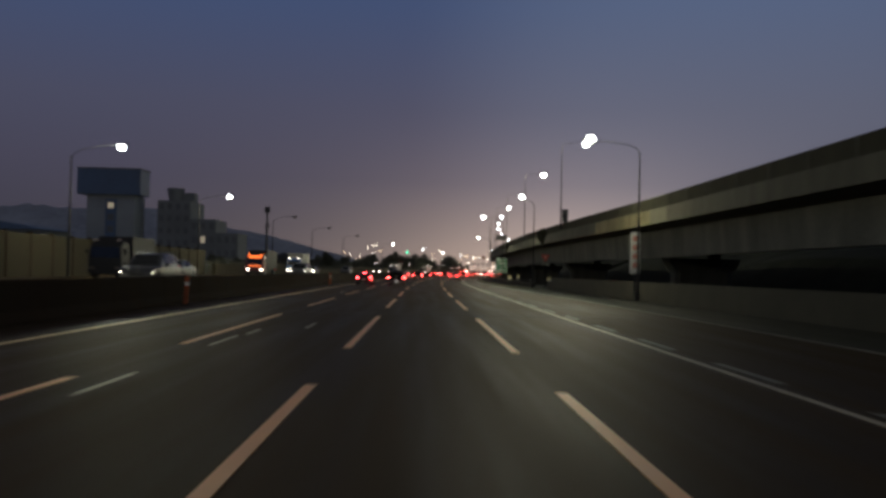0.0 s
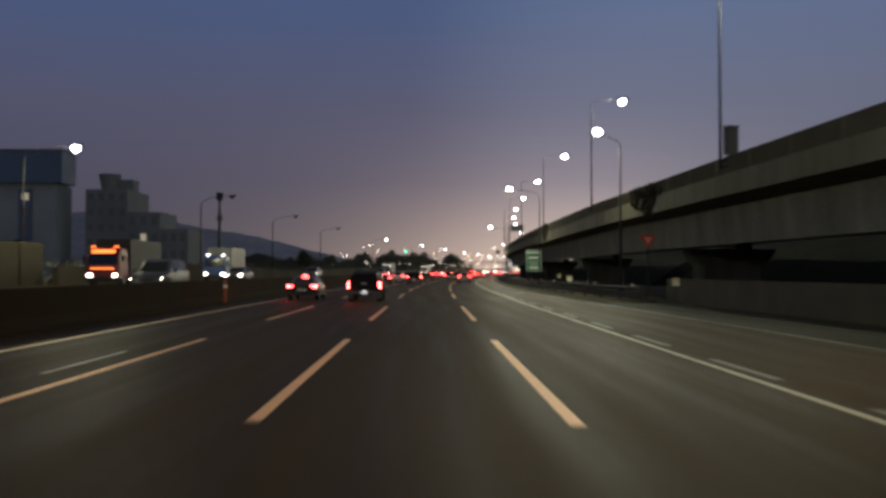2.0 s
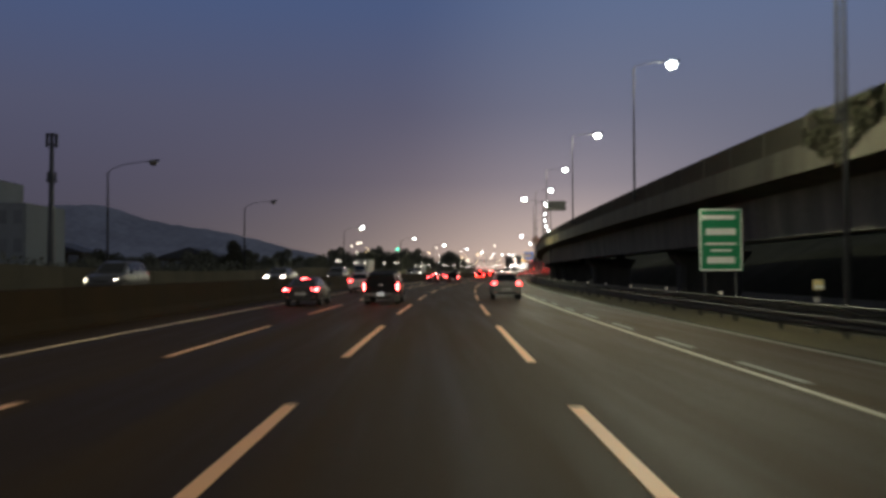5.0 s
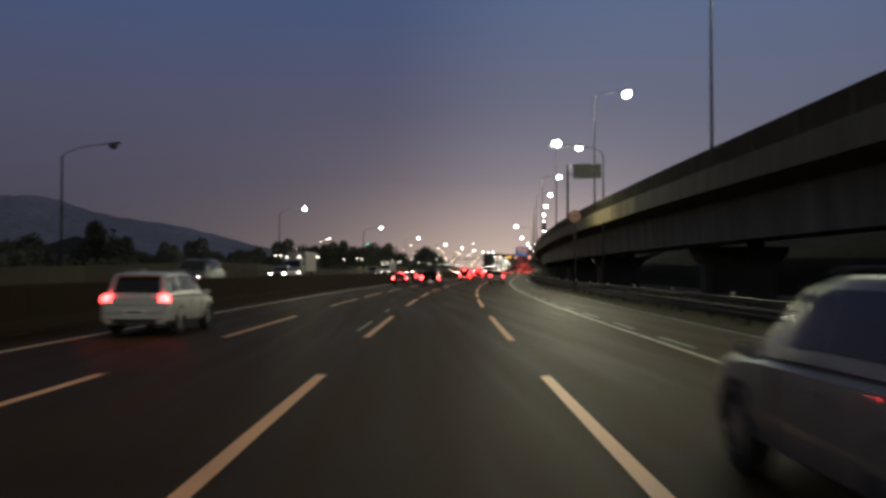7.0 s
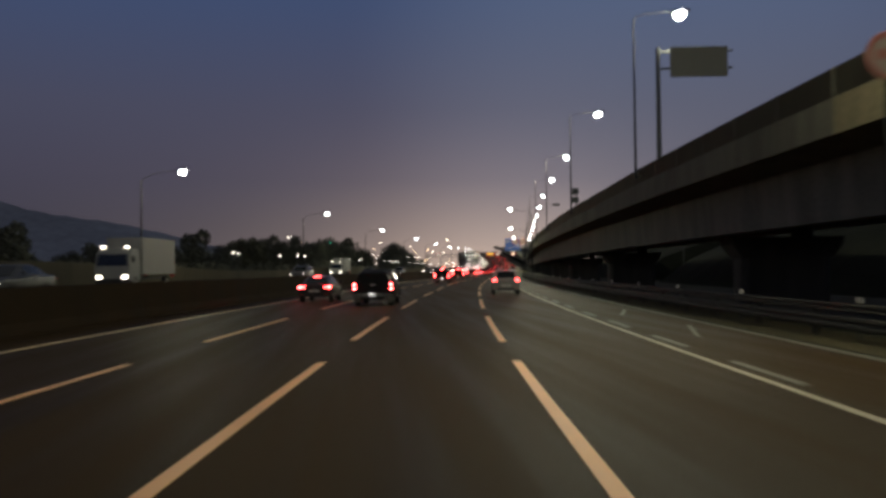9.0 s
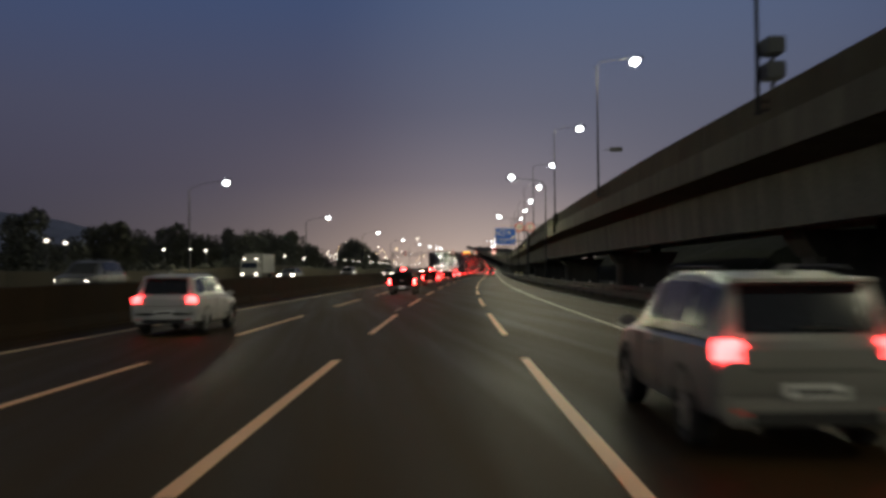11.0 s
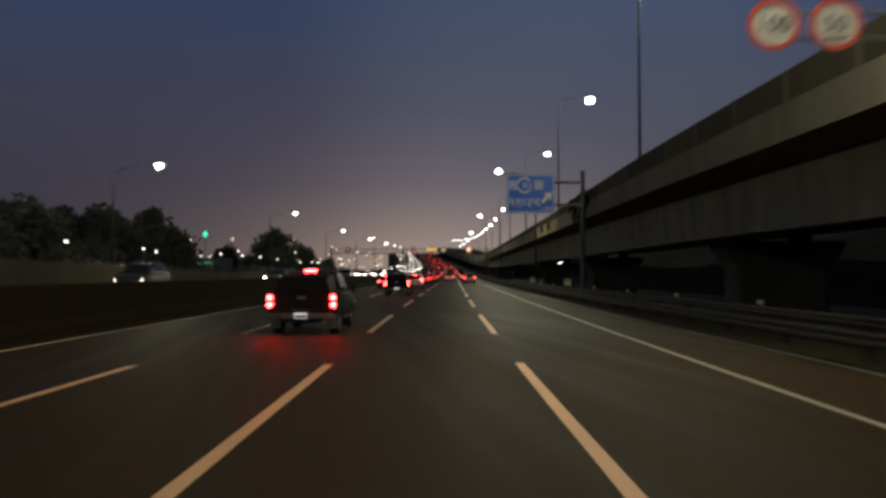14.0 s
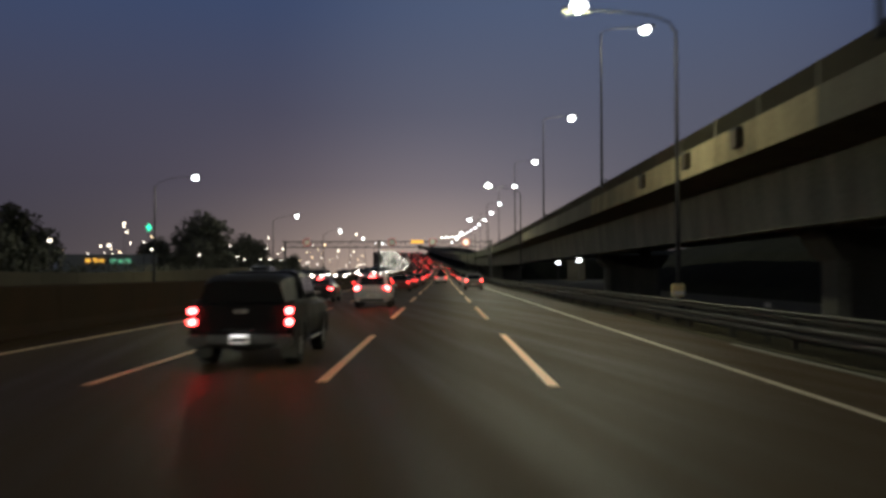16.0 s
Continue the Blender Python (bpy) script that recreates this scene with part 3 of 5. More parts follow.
def low_lamp(cut=0.0, power=LAMP_LOW):
    """Lamp beside the shoulder, arm reaching over the road."""
    t = thing("street_lamp", "lit street lamp with a long arm beside the shoulder", "street lamp", "lamps beside the road")
    part("pole", tube(bmesh.new(), (0, 0, -0.2), (0, 0, 10.2), 0.10, 0.05, 12), LAMPPOLE, t)
    part("base", box(bmesh.new(), (0, 0, 0.25), (0.40, 0.40, 0.6), 0.04), LAMPPOLE, t)
    part("arm", bent(bmesh.new(), [(0, 0, 10.1), (-0.2, 0, 10.5), (-0.8, 0, 10.75), (-2.0 + 0.6 * cut, 0, 10.9), (-3.2 + cut, 0, 10.95)], 0.04, 8, 0.03), LAMPPOLE, t)
    lamp_head(t, -3.5 + cut, 10.95, 186, True, power, 30)
    return t


def left_lamp(lit):
    t = thing("street_lamp", "lit street lamp beyond the oncoming carriageway" if lit else "unlit street lamp beyond the oncoming carriageway", "street lamp", "lamps across the road")
    part("pole", tube(bmesh.new(), (0, 0, -0.2), (0, 0, 10.1), 0.12, 0.065, 12), LAMPPOLE, t)
    part("base", box(bmesh.new(), (0, 0, 0.25), (0.40, 0.40, 0.6), 0.04), LAMPPOLE, t)
    part("arm", bent(bmesh.new(), [(0, 0, 10.0), (0.3, 0, 10.4), (1.2, 0, 10.75), (2.4, 0, 10.95), (3.6, 0, 11.05)], 0.035, 8, 0.03), LAMPPOLE, t)
    lamp_head(t, 3.9, 11.05, -6, lit, LAMP_LEFT, -22)
    return t


def place(first, rows):
    """Puts the first thing at the first pose, and copies at the rest."""
    for k, m in enumerate(rows):
        if k == 0:
            first.matrix_basis = m
        else:
            copy_thing(first, m)


HIGH = [90.5, 119.6, 152.8, 182.0, 211.9, 241.5, 271.1, 301.2, 331.0, 358.0, 387.3, 416.4, 446.9, 474.4, 504.0, 533.5]
place(high_lamp(), [stand(y, par(y) - 0.27, 6.85) for y in HIGH] + [stand(540 + 30 * k, par(700) - 0.27, 6.85) for k in range(1, 15)])
LOW = [(60.9, 14.6), (150.8, 12.0), (239.8, 11.2), (363.6, 8.9), (429.7, 8.5), (493.0, 8.7), (556, 8.6), (618, 8.6), (680, 8.6), (742, 8.6)]
place(low_lamp(), [stand(y, lat) for y, lat in LOW])
place(low_lamp(1.9, LAMP_LOW * 0.5), [stand(109.6, 13.05)])
place(left_lamp(True), [stand(y, -3.9 + lat) for y, lat in ((11.0, -24.6), (69.8, -24.0), (116.6, -26.2), (308.5, -25.5), (369.0, -24.2), (429.3, -24.7), (488.5, -23.8), (546, -23.6), (604, -23.4), (662, -23.4), (720, -23.4), (780, -23.4))])
place(left_lamp(False), [stand(y, -29.0) for y in (160.0, 200.0, 242.0)])

# ---- dark bank added behind the viaduct to close off the sky under it ----
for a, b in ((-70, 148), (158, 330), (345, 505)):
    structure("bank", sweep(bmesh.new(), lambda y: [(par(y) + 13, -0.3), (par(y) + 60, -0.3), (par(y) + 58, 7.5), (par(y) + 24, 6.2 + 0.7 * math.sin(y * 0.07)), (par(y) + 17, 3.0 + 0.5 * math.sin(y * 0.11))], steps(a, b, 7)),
              BANK, "dark bank added behind the viaduct", "bank")
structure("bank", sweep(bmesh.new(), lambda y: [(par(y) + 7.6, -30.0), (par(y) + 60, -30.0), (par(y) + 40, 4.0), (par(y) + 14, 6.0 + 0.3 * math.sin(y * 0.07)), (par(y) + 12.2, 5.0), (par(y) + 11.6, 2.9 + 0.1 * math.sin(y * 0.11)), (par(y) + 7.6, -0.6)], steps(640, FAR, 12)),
          BANK, "dark embankment added under the far end of the viaduct", "bank")

# ---- signs on the right ----
def pole_for(t, h, r=0.06, x=0.0, y=0.06):
    part("pole", tube(bmesh.new(), (x, y, -0.2), (x, y, h), r, r * 0.85, 10), LAMPPOLE, t)


def bars(t, rows, mat):
    """Plain bars (x, z, width, height) for writing, proud of the plate."""
    for x, z, w, h in rows:
        part("writing_bar", box(bmesh.new(), (x, -0.035, z), (w, 0.012, h), 0.003), mat, t)


def disc(bm, r, y0, y1, seg=32, z=0.0, x=0.0):
    return loft(bm, [[(x + r * math.cos(2 * math.pi * k / seg), y, z + r * math.sin(2 * math.pi * k / seg)) for k in range(seg)] for y in (y0, y1)])


def ring(bm, r0, r1, y0, y1, seg=32, x=0.0, z=0.0):
    for k in range(seg):
        a, b = 2 * math.pi * k / seg, 2 * math.pi * (k + 1) / seg
        q = [(x + r * math.cos(u), z + r * math.sin(u)) for r, u in ((r0, a), (r1, a), (r1, b), (r0, b))]
        loft(bm, [[(p, y, w) for p, w in q] for y in (y0, y1)])
    return bm


def arc(bm, r0, r1, a0, a1, y0, y1, x, z, seg=20):
    pts = [(x + r * math.cos(a0 + (a1 - a0) * k / seg), z + r * math.sin(a0 + (a1 - a0) * k / seg)) for r, order in ((r0, range(seg + 1)), (r1, range(seg, -1, -1))) for k in order]
    return loft(bm, [[(p, y, w) for p, w in pts] for y in (y0, y1)])


# red paled to stand for headlight thrown back by the sign face
PALE_RED = material("pale_red", (0.80, 0.40, 0.32), 0.5, vary=0.2)
DULLRED = material("dull_red_face", (0.13, 0.035, 0.03), 0.5, vary=0.2)


DULLFACE = material("dull_face", (0.12, 0.10, 0.09), 0.5, vary=0.2)


def yield_sign():
    t = thing("yield_sign", "red and white inverted triangle sign on a pole", "road sign", m=stand(106.7, 14.2))
    pole_for(t, 3.9)
    tri = lambda k: [(-0.52 * k, 4.02 - 0.30 * (1 - k)), (0.52 * k, 4.02 - 0.30 * (1 - k)), (0, 3.12 + 0.60 * (1 - k))]
    part("plate", loft(bmesh.new(), [[(x, y, z) for x, z in tri(1)] for y in (-0.02, 0.0)]), SIGNRED, t)
    part("face", loft(bmesh.new(), [[(x, y, z) for x, z in tri(0.5)] for y in (-0.028, -0.021)]), PALE_RED, t, "pale red inner triangle")


yield_sign()


def tall_board():
    t = thing("notice_board", "tall narrow white notice board with red writing", "road sign", m=stand(61.6, 14.55))
    pole_for(t, 3.0, 0.07)
    part("plate", box(bmesh.new(), (0, 0, 3.3), (0.68, 0.05, 2.9), 0.015), SIGNWHITE, t)
    bars(t, [(0, 3.3 + 1.0 - 0.62 * k, 0.34, 0.36) for k in range(4)], PALE_RED)


tall_board()


def green_board():
    t = thing("distance_board", "green reflective information board with white writing", "road sign", m=stand(164.9, 12.55))
    for x in (-0.7, 0.7):
        part("post", tube(bmesh.new(), (x, 0.07, -0.2), (x, 0.07, 4.2), 0.06, 0.055, 10), POLE, t)
    part("plate", box(bmesh.new(), (0, 0, 3.1), (1.96, 0.05, 2.84), 0.02), SIGNGREEN, t)
    bm = bmesh.new()
    for c, s in (((0, -0.03, 4.46), (1.88, 0.012, 0.07)), ((0, -0.03, 1.74), (1.88, 0.012, 0.07)), ((-0.92, -0.03, 3.1), (0.07, 0.012, 2.64)), ((0.92, -0.03, 3.1), (0.07, 0.012, 2.64))):
        box(bm, c, s)
    part("border", bm, SIGNWHITE, t)
    bars(t, [(-0.1, 4.12, 1.5, 0.20), (0.0, 3.47, 1.35, 0.30), (0.0, 2.92, 1.4, 0.10), (0.0, 2.62, 0.95, 0.10), (0.0, 2.18, 1.25, 0.30)], SIGNWHITE)


green_board()


def round_sign(parent, x, z, r, text):
    part("plate", disc(bmesh.new(), r, -0.03, 0.0, x=x, z=z), SIGNDULL, parent)
    part("rim", ring(bmesh.new(), r * 0.82, r, -0.045, -0.031, x=x, z=z), SIGNRED, parent)
    if text:
        step = r * 0.46
        for k, ch in enumerate(text):
            writing("numeral", ch, r * 0.82, BLACKTRIM, parent, pose(x + step * (k - (len(text) - 1) / 2), -0.04, z, 90, 0, 0))


t = thing("limit_sign", "round red-rimmed limit sign on the viaduct's edge", "road sign", m=stand(241.8, 9.3))
pole_for(t, 6.3, 0.06)
part("plate", disc(bmesh.new(), 0.48, -0.03, 0.0, x=0, z=5.8), DULLFACE, t)
part("rim", ring(bmesh.new(), 0.37, 0.48, -0.045, -0.031, x=0, z=5.8), DULLRED, t)
bars(t, [(0, 5.83, 0.5, 0.20)], DULLRED)

t = thing("speed_signs", "two round speed limit signs, 100 and 50, on a bracket", "road sign", m=stand(365.7, 0))
for z in (6.27, 5.83):
    part("bracket", tube(bmesh.new(), (5.9, 0.06, z), (9.75, 0.06, z), 0.035, seg=8), SIGNBACK, t)
round_sign(t, 6.15, 6.05, 0.46, "100")
round_sign(t, 7.24, 6.05, 0.46, "50")
part("underline", box(bmesh.new(), (7.24, -0.04, 5.80), (0.38, 0.012, 0.035)), BLACKTRIM, t)
part("wall_plate", box(bmesh.new(), (9.72, 0.06, 6.05), (0.08, 0.3, 0.75), 0.01), POLE, t)


def exit_board():
    t = thing("direction_board", "blue overhead direction board with white Korean writing and arrow", "road sign", m=stand(404.9, 0))
    cx, cz, w, h = 5.58, 6.65, 3.0, 2.42
    part("plate", box(bmesh.new(), (cx, 0, cz), (w, 0.08, h), 0.02), SIGNBLUE, t)
    bm = bmesh.new()
    for c, s in (((0, h / 2 - 0.07), (w - 0.1, 0.04)), ((0, 0.07 - h / 2), (w - 0.1, 0.04)), ((0.07 - w / 2, 0), (0.04, h - 0.12)), ((w / 2 - 0.07, 0), (0.04, h - 0.12))):
        box(bm, (cx + c[0], -0.046, cz + c[1]), (s[0], 0.012, s[1]))
    part("border", bm, SIGNWHITE, t)
    part("pole", tube(bmesh.new(), (8.85, 0.22, -0.2), (8.85, 0.22, 8.1), 0.17, 0.14, 14), POLE, t)
    for z in (7.35, 5.95):
        part("arm", box(bmesh.new(), (6.75, 0.14, z), (4.2, 0.14, 0.16), 0.02), POLE, t)
    writing("place_name", "가천대역", 0.58, SIGNWHITE, t, pose(cx - 0.44, -0.05, cz - 0.60, 90, 0, 0), "white Korean lettering")
    writing("distance", "1.2km", 0.26, SIGNWHITE, t, pose(cx + 1.04, -0.05, cz - 0.92, 90, 0, 0))
    writing("transfer_word", "환승", 0.36, SIGNWHITE, t, pose(cx - 0.18, -0.05, cz + 0.50, 90, 0, 0), "white Korean lettering")
    for a, b in ((35, 165), (200, 325)):
        part("route_ring", arc(bmesh.new(), 0.40, 0.48, radians(a), radians(b), -0.06, -0.046, cx - 0.38, cz + 0.52), SIGNWHITE, t)
    for x in (-1.08, 0.52):
        bm = bmesh.new()
        for c, q in (((0, 0.24), (0.5, 0.05)), ((0, -0.24), (0.5, 0.05)), ((-0.225, 0), (0.05, 0.43)), ((0.225, 0), (0.05, 0.43))):
            box(bm, (cx + x + c[0], -0.052, cz + 0.53 + c[1]), (q[0], 0.012, q[1]))
        part("symbol_frame", bm, SIGNWHITE, t)
        part("symbol_body", box(bmesh.new(), (cx + x, -0.05, cz + 0.57), (0.28, 0.014, 0.22), 0.004), SIGNWHITE, t)
        part("symbol_window", box(bmesh.new(), (cx + x, -0.059, cz + 0.60), (0.20, 0.008, 0.07)), SIGNBLUE, t)
        for dx in (-0.09, 0.09):
            part("symbol_wheel", box(bmesh.new(), (cx + x + dx, -0.05, cz + 0.43), (0.07, 0.014, 0.05), 0.004), SIGNWHITE, t)
    bm = bmesh.new()
    loft(bm, [[(x, y, z) for x, z in ((-0.10, -0.46), (0.10, -0.46), (0.10, 0.0), (0.31, 0.0), (0, 0.42), (-0.31, 0.0), (-0.10, 0.0))] for y in (0, 0.012)])
    part("arrow", bm, SIGNWHITE, t, m=pose(cx + 1.03, -0.052, cz - 0.22, 0, 45, 0))


exit_board()

t = thing("blank_board", "large pale sign board seen from behind on the viaduct", "road sign", m=stand(272.0, 0))
part("plate", box(bmesh.new(), (13.4, 0, 12.5), (3.0, 0.08, 1.6), 0.02), SIGNBACK, t)
part("pole", tube(bmesh.new(), (11.3, 0.2, 5.3), (11.3, 0.2, 13.3), 0.15, 0.11, 12), POLE, t)
for z in (13.1, 12.2):
    part("arm", tube(bmesh.new(), (11.3, 0.2, z), (15.2, 0.14, z), 0.06, seg=8), POLE, t)
t = thing("traffic_camera", "pair of dark camera boxes on a viaduct lamp pole", "camera", m=stand(301.0, par(301) + 0.05, 7.3))
for z in (0.0, 0.75):
    part("case", box(bmesh.new(), (0, -0.25, z + 0.3), (0.55, 0.75, 0.5), 0.04), DARKMETAL, t)
part("bracket", box(bmesh.new(), (0.1, 0.05, 0.6), (0.1, 0.14, 1.6), 0.01), DARKMETAL, t)
t = thing("control_cabinet", "dark control cabinet at the foot of a viaduct lamp", "cabinet", m=stand(90.2, par(90.2) + 0.10, 7.02))
part("case", box(bmesh.new(), (0, 0, 0.62), (0.58, 0.42, 1.25), 0.03), DARKMETAL, t)
part("hood", box(bmesh.new(), (0, 0, 1.27), (0.66, 0.50, 0.06), 0.015), POLE, t)
part("door", box(bmesh.new(), (0, -0.215, 0.6), (0.46, 0.02, 1.05), 0.008), POLE, t)
# lens made far larger than needed, standing for the lamp's glare
for x, y, z in ((92.3, 588.0, 4.3), (97.5, 620.0, 4.1)):
    t = thing("flood_lamp", "lit flood lamp on a post beyond the viaduct", "lamp", "flood lamps", pose(x, y, -0.1, 0, 0, -18))
    z += 0.1
    part("post", tube(bmesh.new(), (0, 0.12, -0.2), (0, 0.12, z), 0.08, 0.07, 10), POLE, t)
    case = part("case", box(bmesh.new(), (0, 0.05, z + 0.2), (1.0, 0.2, 0.8), 0.05), DARKMETAL, t)
    part("lens", box(bmesh.new(), (0, -0.07, z + 0.2), (0.86, 0.06, 0.66), 0.02), LAMPGLASS, case, "bright white lens")
t = thing("wall_block", "pale concrete block lit by a flood lamp", "wall", m=pose(96.0, 597.0, -0.2, 0, 0, -18))
part("body", box(bmesh.new(), (-1.3, 0, 2.6), (4.0, 1.2, 5.6), 0.1), LOWCONCRETE, t)
part("cap", box(bmesh.new(), (-1.3, 0, 5.5), (4.3, 1.5, 0.25), 0.05), LOWCONCRETE, t)
bulb = bpy.data.lights.new("flood_bulb", "POINT")
bulb.energy, bulb.shadow_soft_size, bulb.color = 420.0, 0.3, (1.0, 0.95, 0.82)
new("flood_bulb", bulb).location = (92.5, 589.5, 4.6)
t = thing("lamp_sign", "small sign plate on a short arm at the viaduct's edge", "road sign", m=stand(331.0, par(331) + 0.15, 6.8))
part("arm", tube(bmesh.new(), (0, 0, 2.6), (1.1, 0, 2.6), 0.035, seg=8), POLE, t)
part("plate", box(bmesh.new(), (0.75, -0.06, 2.6), (0.8, 0.04, 0.3), 0.01), SIGNBACK, t)
for y, lat in ((403.4, 7.95), (97.6, 13.5), (118.5, 10.9), (161.0, 15.4), (428.0, 8.0)):
    t = thing("hazard_marker", "small yellow and white reflective marker on the rail end", "marker", "reflective markers", stand(y, lat))
    part("stem", tube(bmesh.new(), (0, 0.05, 0), (0, 0.05, 1.0), 0.03, seg=8), STEEL, t)
    part("plate", box(bmesh.new(), (0, 0, 1.12), (0.42, 0.04, 0.42), 0.015), YELLOW, t)
    part("stripe", box(bmesh.new(), (0, -0.026, 1.03), (0.38, 0.01, 0.14), 0.003), SIGNWHITE, t)
for y in (38.9, 96.8):
    t = thing("lane_post", "flexible orange post beside the median barrier", "traffic post", "orange posts", stand(y, -10.5))
    part("post", tube(bmesh.new(), (0, 0, 0), (0.05, 0, 1.25), 0.09, 0.075, 12), ORANGE, t, smooth=True)
    part("band", tube(bmesh.new(), (0.035, 0, 0.85), (0.042, 0, 1.0), 0.088, 0.086, 12), SIGNWHITE, t)
    part("foot", tube(bmesh.new(), (0, 0, 0), (0, 0, 0.06), 0.2, 0.17, 14), RUBBER, t)


# sign gantry far ahead across the carriageway
def gantry(y):
    t = thing("sign_gantry", "steel truss gantry with lane signals over the motorway", "gantry", m=stand(y, 0))
    for x in (-11.35, 9.0, -28.5):
        part("leg", tube(bmesh.new(), (x, 0, 0), (x, 0, 7.6), 0.2, 0.17, 12), POLE, t)
    for z, d in ((6.35, -0.4), (7.35, -0.4), (6.35, 0.4), (7.35, 0.4)):
        part("chord", tube(bmesh.new(), (-29, d, z), (9.4, d, z), 0.08, seg=8), POLE, t)
    for k in range(20):
        x = -28.8 + 1.9 * k
        part("brace", tube(bmesh.new(), (x, -0.4, 6.35), (x + 0.95, -0.4, 7.35), 0.04, seg=6), POLE, t)
        part("brace", tube(bmesh.new(), (x + 0.95, -0.4, 7.35), (x + 1.9, -0.4, 6.35), 0.04, seg=6), POLE, t)
    for x in (-24.5, -9.0, -1.6, 4.4):
        s = part("signal", disc(bmesh.new(), 0.72, -0.62, -0.5, x=x, z=7.2), SIGNWHITE, t, "round lane signal with a red rim")
        part("signal_rim", ring(bmesh.new(), 0.56, 0.74, -0.66, -0.621, x=x, z=7.2), SIGNRED, s)
    part("amber_board", box(bmesh.new(), (-4.4, -0.6, 7.3), (2.3, 0.16, 0.6), 0.03), YELLOWLIT, t, "lit amber message board")


gantry(560)


# ---- vehicles ----
def ring_section(y, w, z0, z1):
    h = z1 - z0
    half = [(0.80 * w, z0), (0.95 * w, z0 + 0.10 * h), (w, z0 + 0.35 * h), (w, z0 + 0.62 * h), (0.965 * w, z1 - 0.10 * h), (0.86 * w, z1)]
    return [(x, y, z) for x, z in half] + [(-x, y, z) for x, z in reversed(half)]


def cabin_section(y, wb, wt, zb, zt):
    return [(wb, y, zb), (wb * 0.5 + wt * 0.5, y, zb + (zt - zb) * 0.55), (wt, y, zt - min(0.05, (zt - zb) * 0.3)), (wt * 0.86, y, zt), (-wt * 0.86, y, zt), (-wt, y, zt - min(0.05, (zt - zb) * 0.3)), (-wb * 0.5 - wt * 0.5, y, zb + (zt - zb) * 0.55), (-wb, y, zb)]


def wheel(parent, x, y, r, w=0.22):
    side = 1 if x > 0 else -1
    bm = bmesh.new()
    prof = [(-w / 2, r * 0.62), (-w / 2, r * 0.93), (-w / 2 + 0.03, r), (w / 2 - 0.03, r), (w / 2, r * 0.93), (w / 2, r * 0.62)]
    n = 22
    rows = [[bm.verts.new((x + a, y + b * math.cos(2 * math.pi * k / n), r + b * math.sin(2 * math.pi * k / n))) for a, b in prof] for k in range(n)]
    for k in range(n):
        for i in range(len(prof) - 1):
            bm.faces.new((rows[k][i], rows[k][i + 1], rows[(k + 1) % n][i + 1], rows[(k + 1) % n][i]))
        bm.faces.new((rows[k][-1], rows[k][0], rows[(k + 1) % n][0], rows[(k + 1) % n][-1]))
    wh = part("wheel", bm, RUBBER, parent, "black tyre", smooth=True)
    bm = bmesh.new()
    xo = x + side * (w / 2 - 0.04)
    tube(bm, (xo - side * 0.02, y, r), (xo + side * 0.01, y, r), r * 0.60, r * 0.60, 20)
    for k in range(5):
        a = 2 * math.pi * k / 5
        box(bm, (xo + side * 0.02, y + r * 0.32 * math.cos(a), r + r * 0.32 * math.sin(a)), (0.03, 0.07, r * 0.5), 0,
            Matrix.Translation((0, y, r)) @ Matrix.Rotation(a - math.pi / 2, 4, "X") @ Matrix.Translation((0, -y, -r)) @ Matrix.Translation((0, -r * 0.32 * math.cos(a), r * 0.32 - r * 0.32 * math.sin(a))))
    tube(bm, (xo, y, r), (xo + side * 0.045, y, r), r * 0.14, r * 0.12, 10)
    part("rim", bm, RIM, wh)


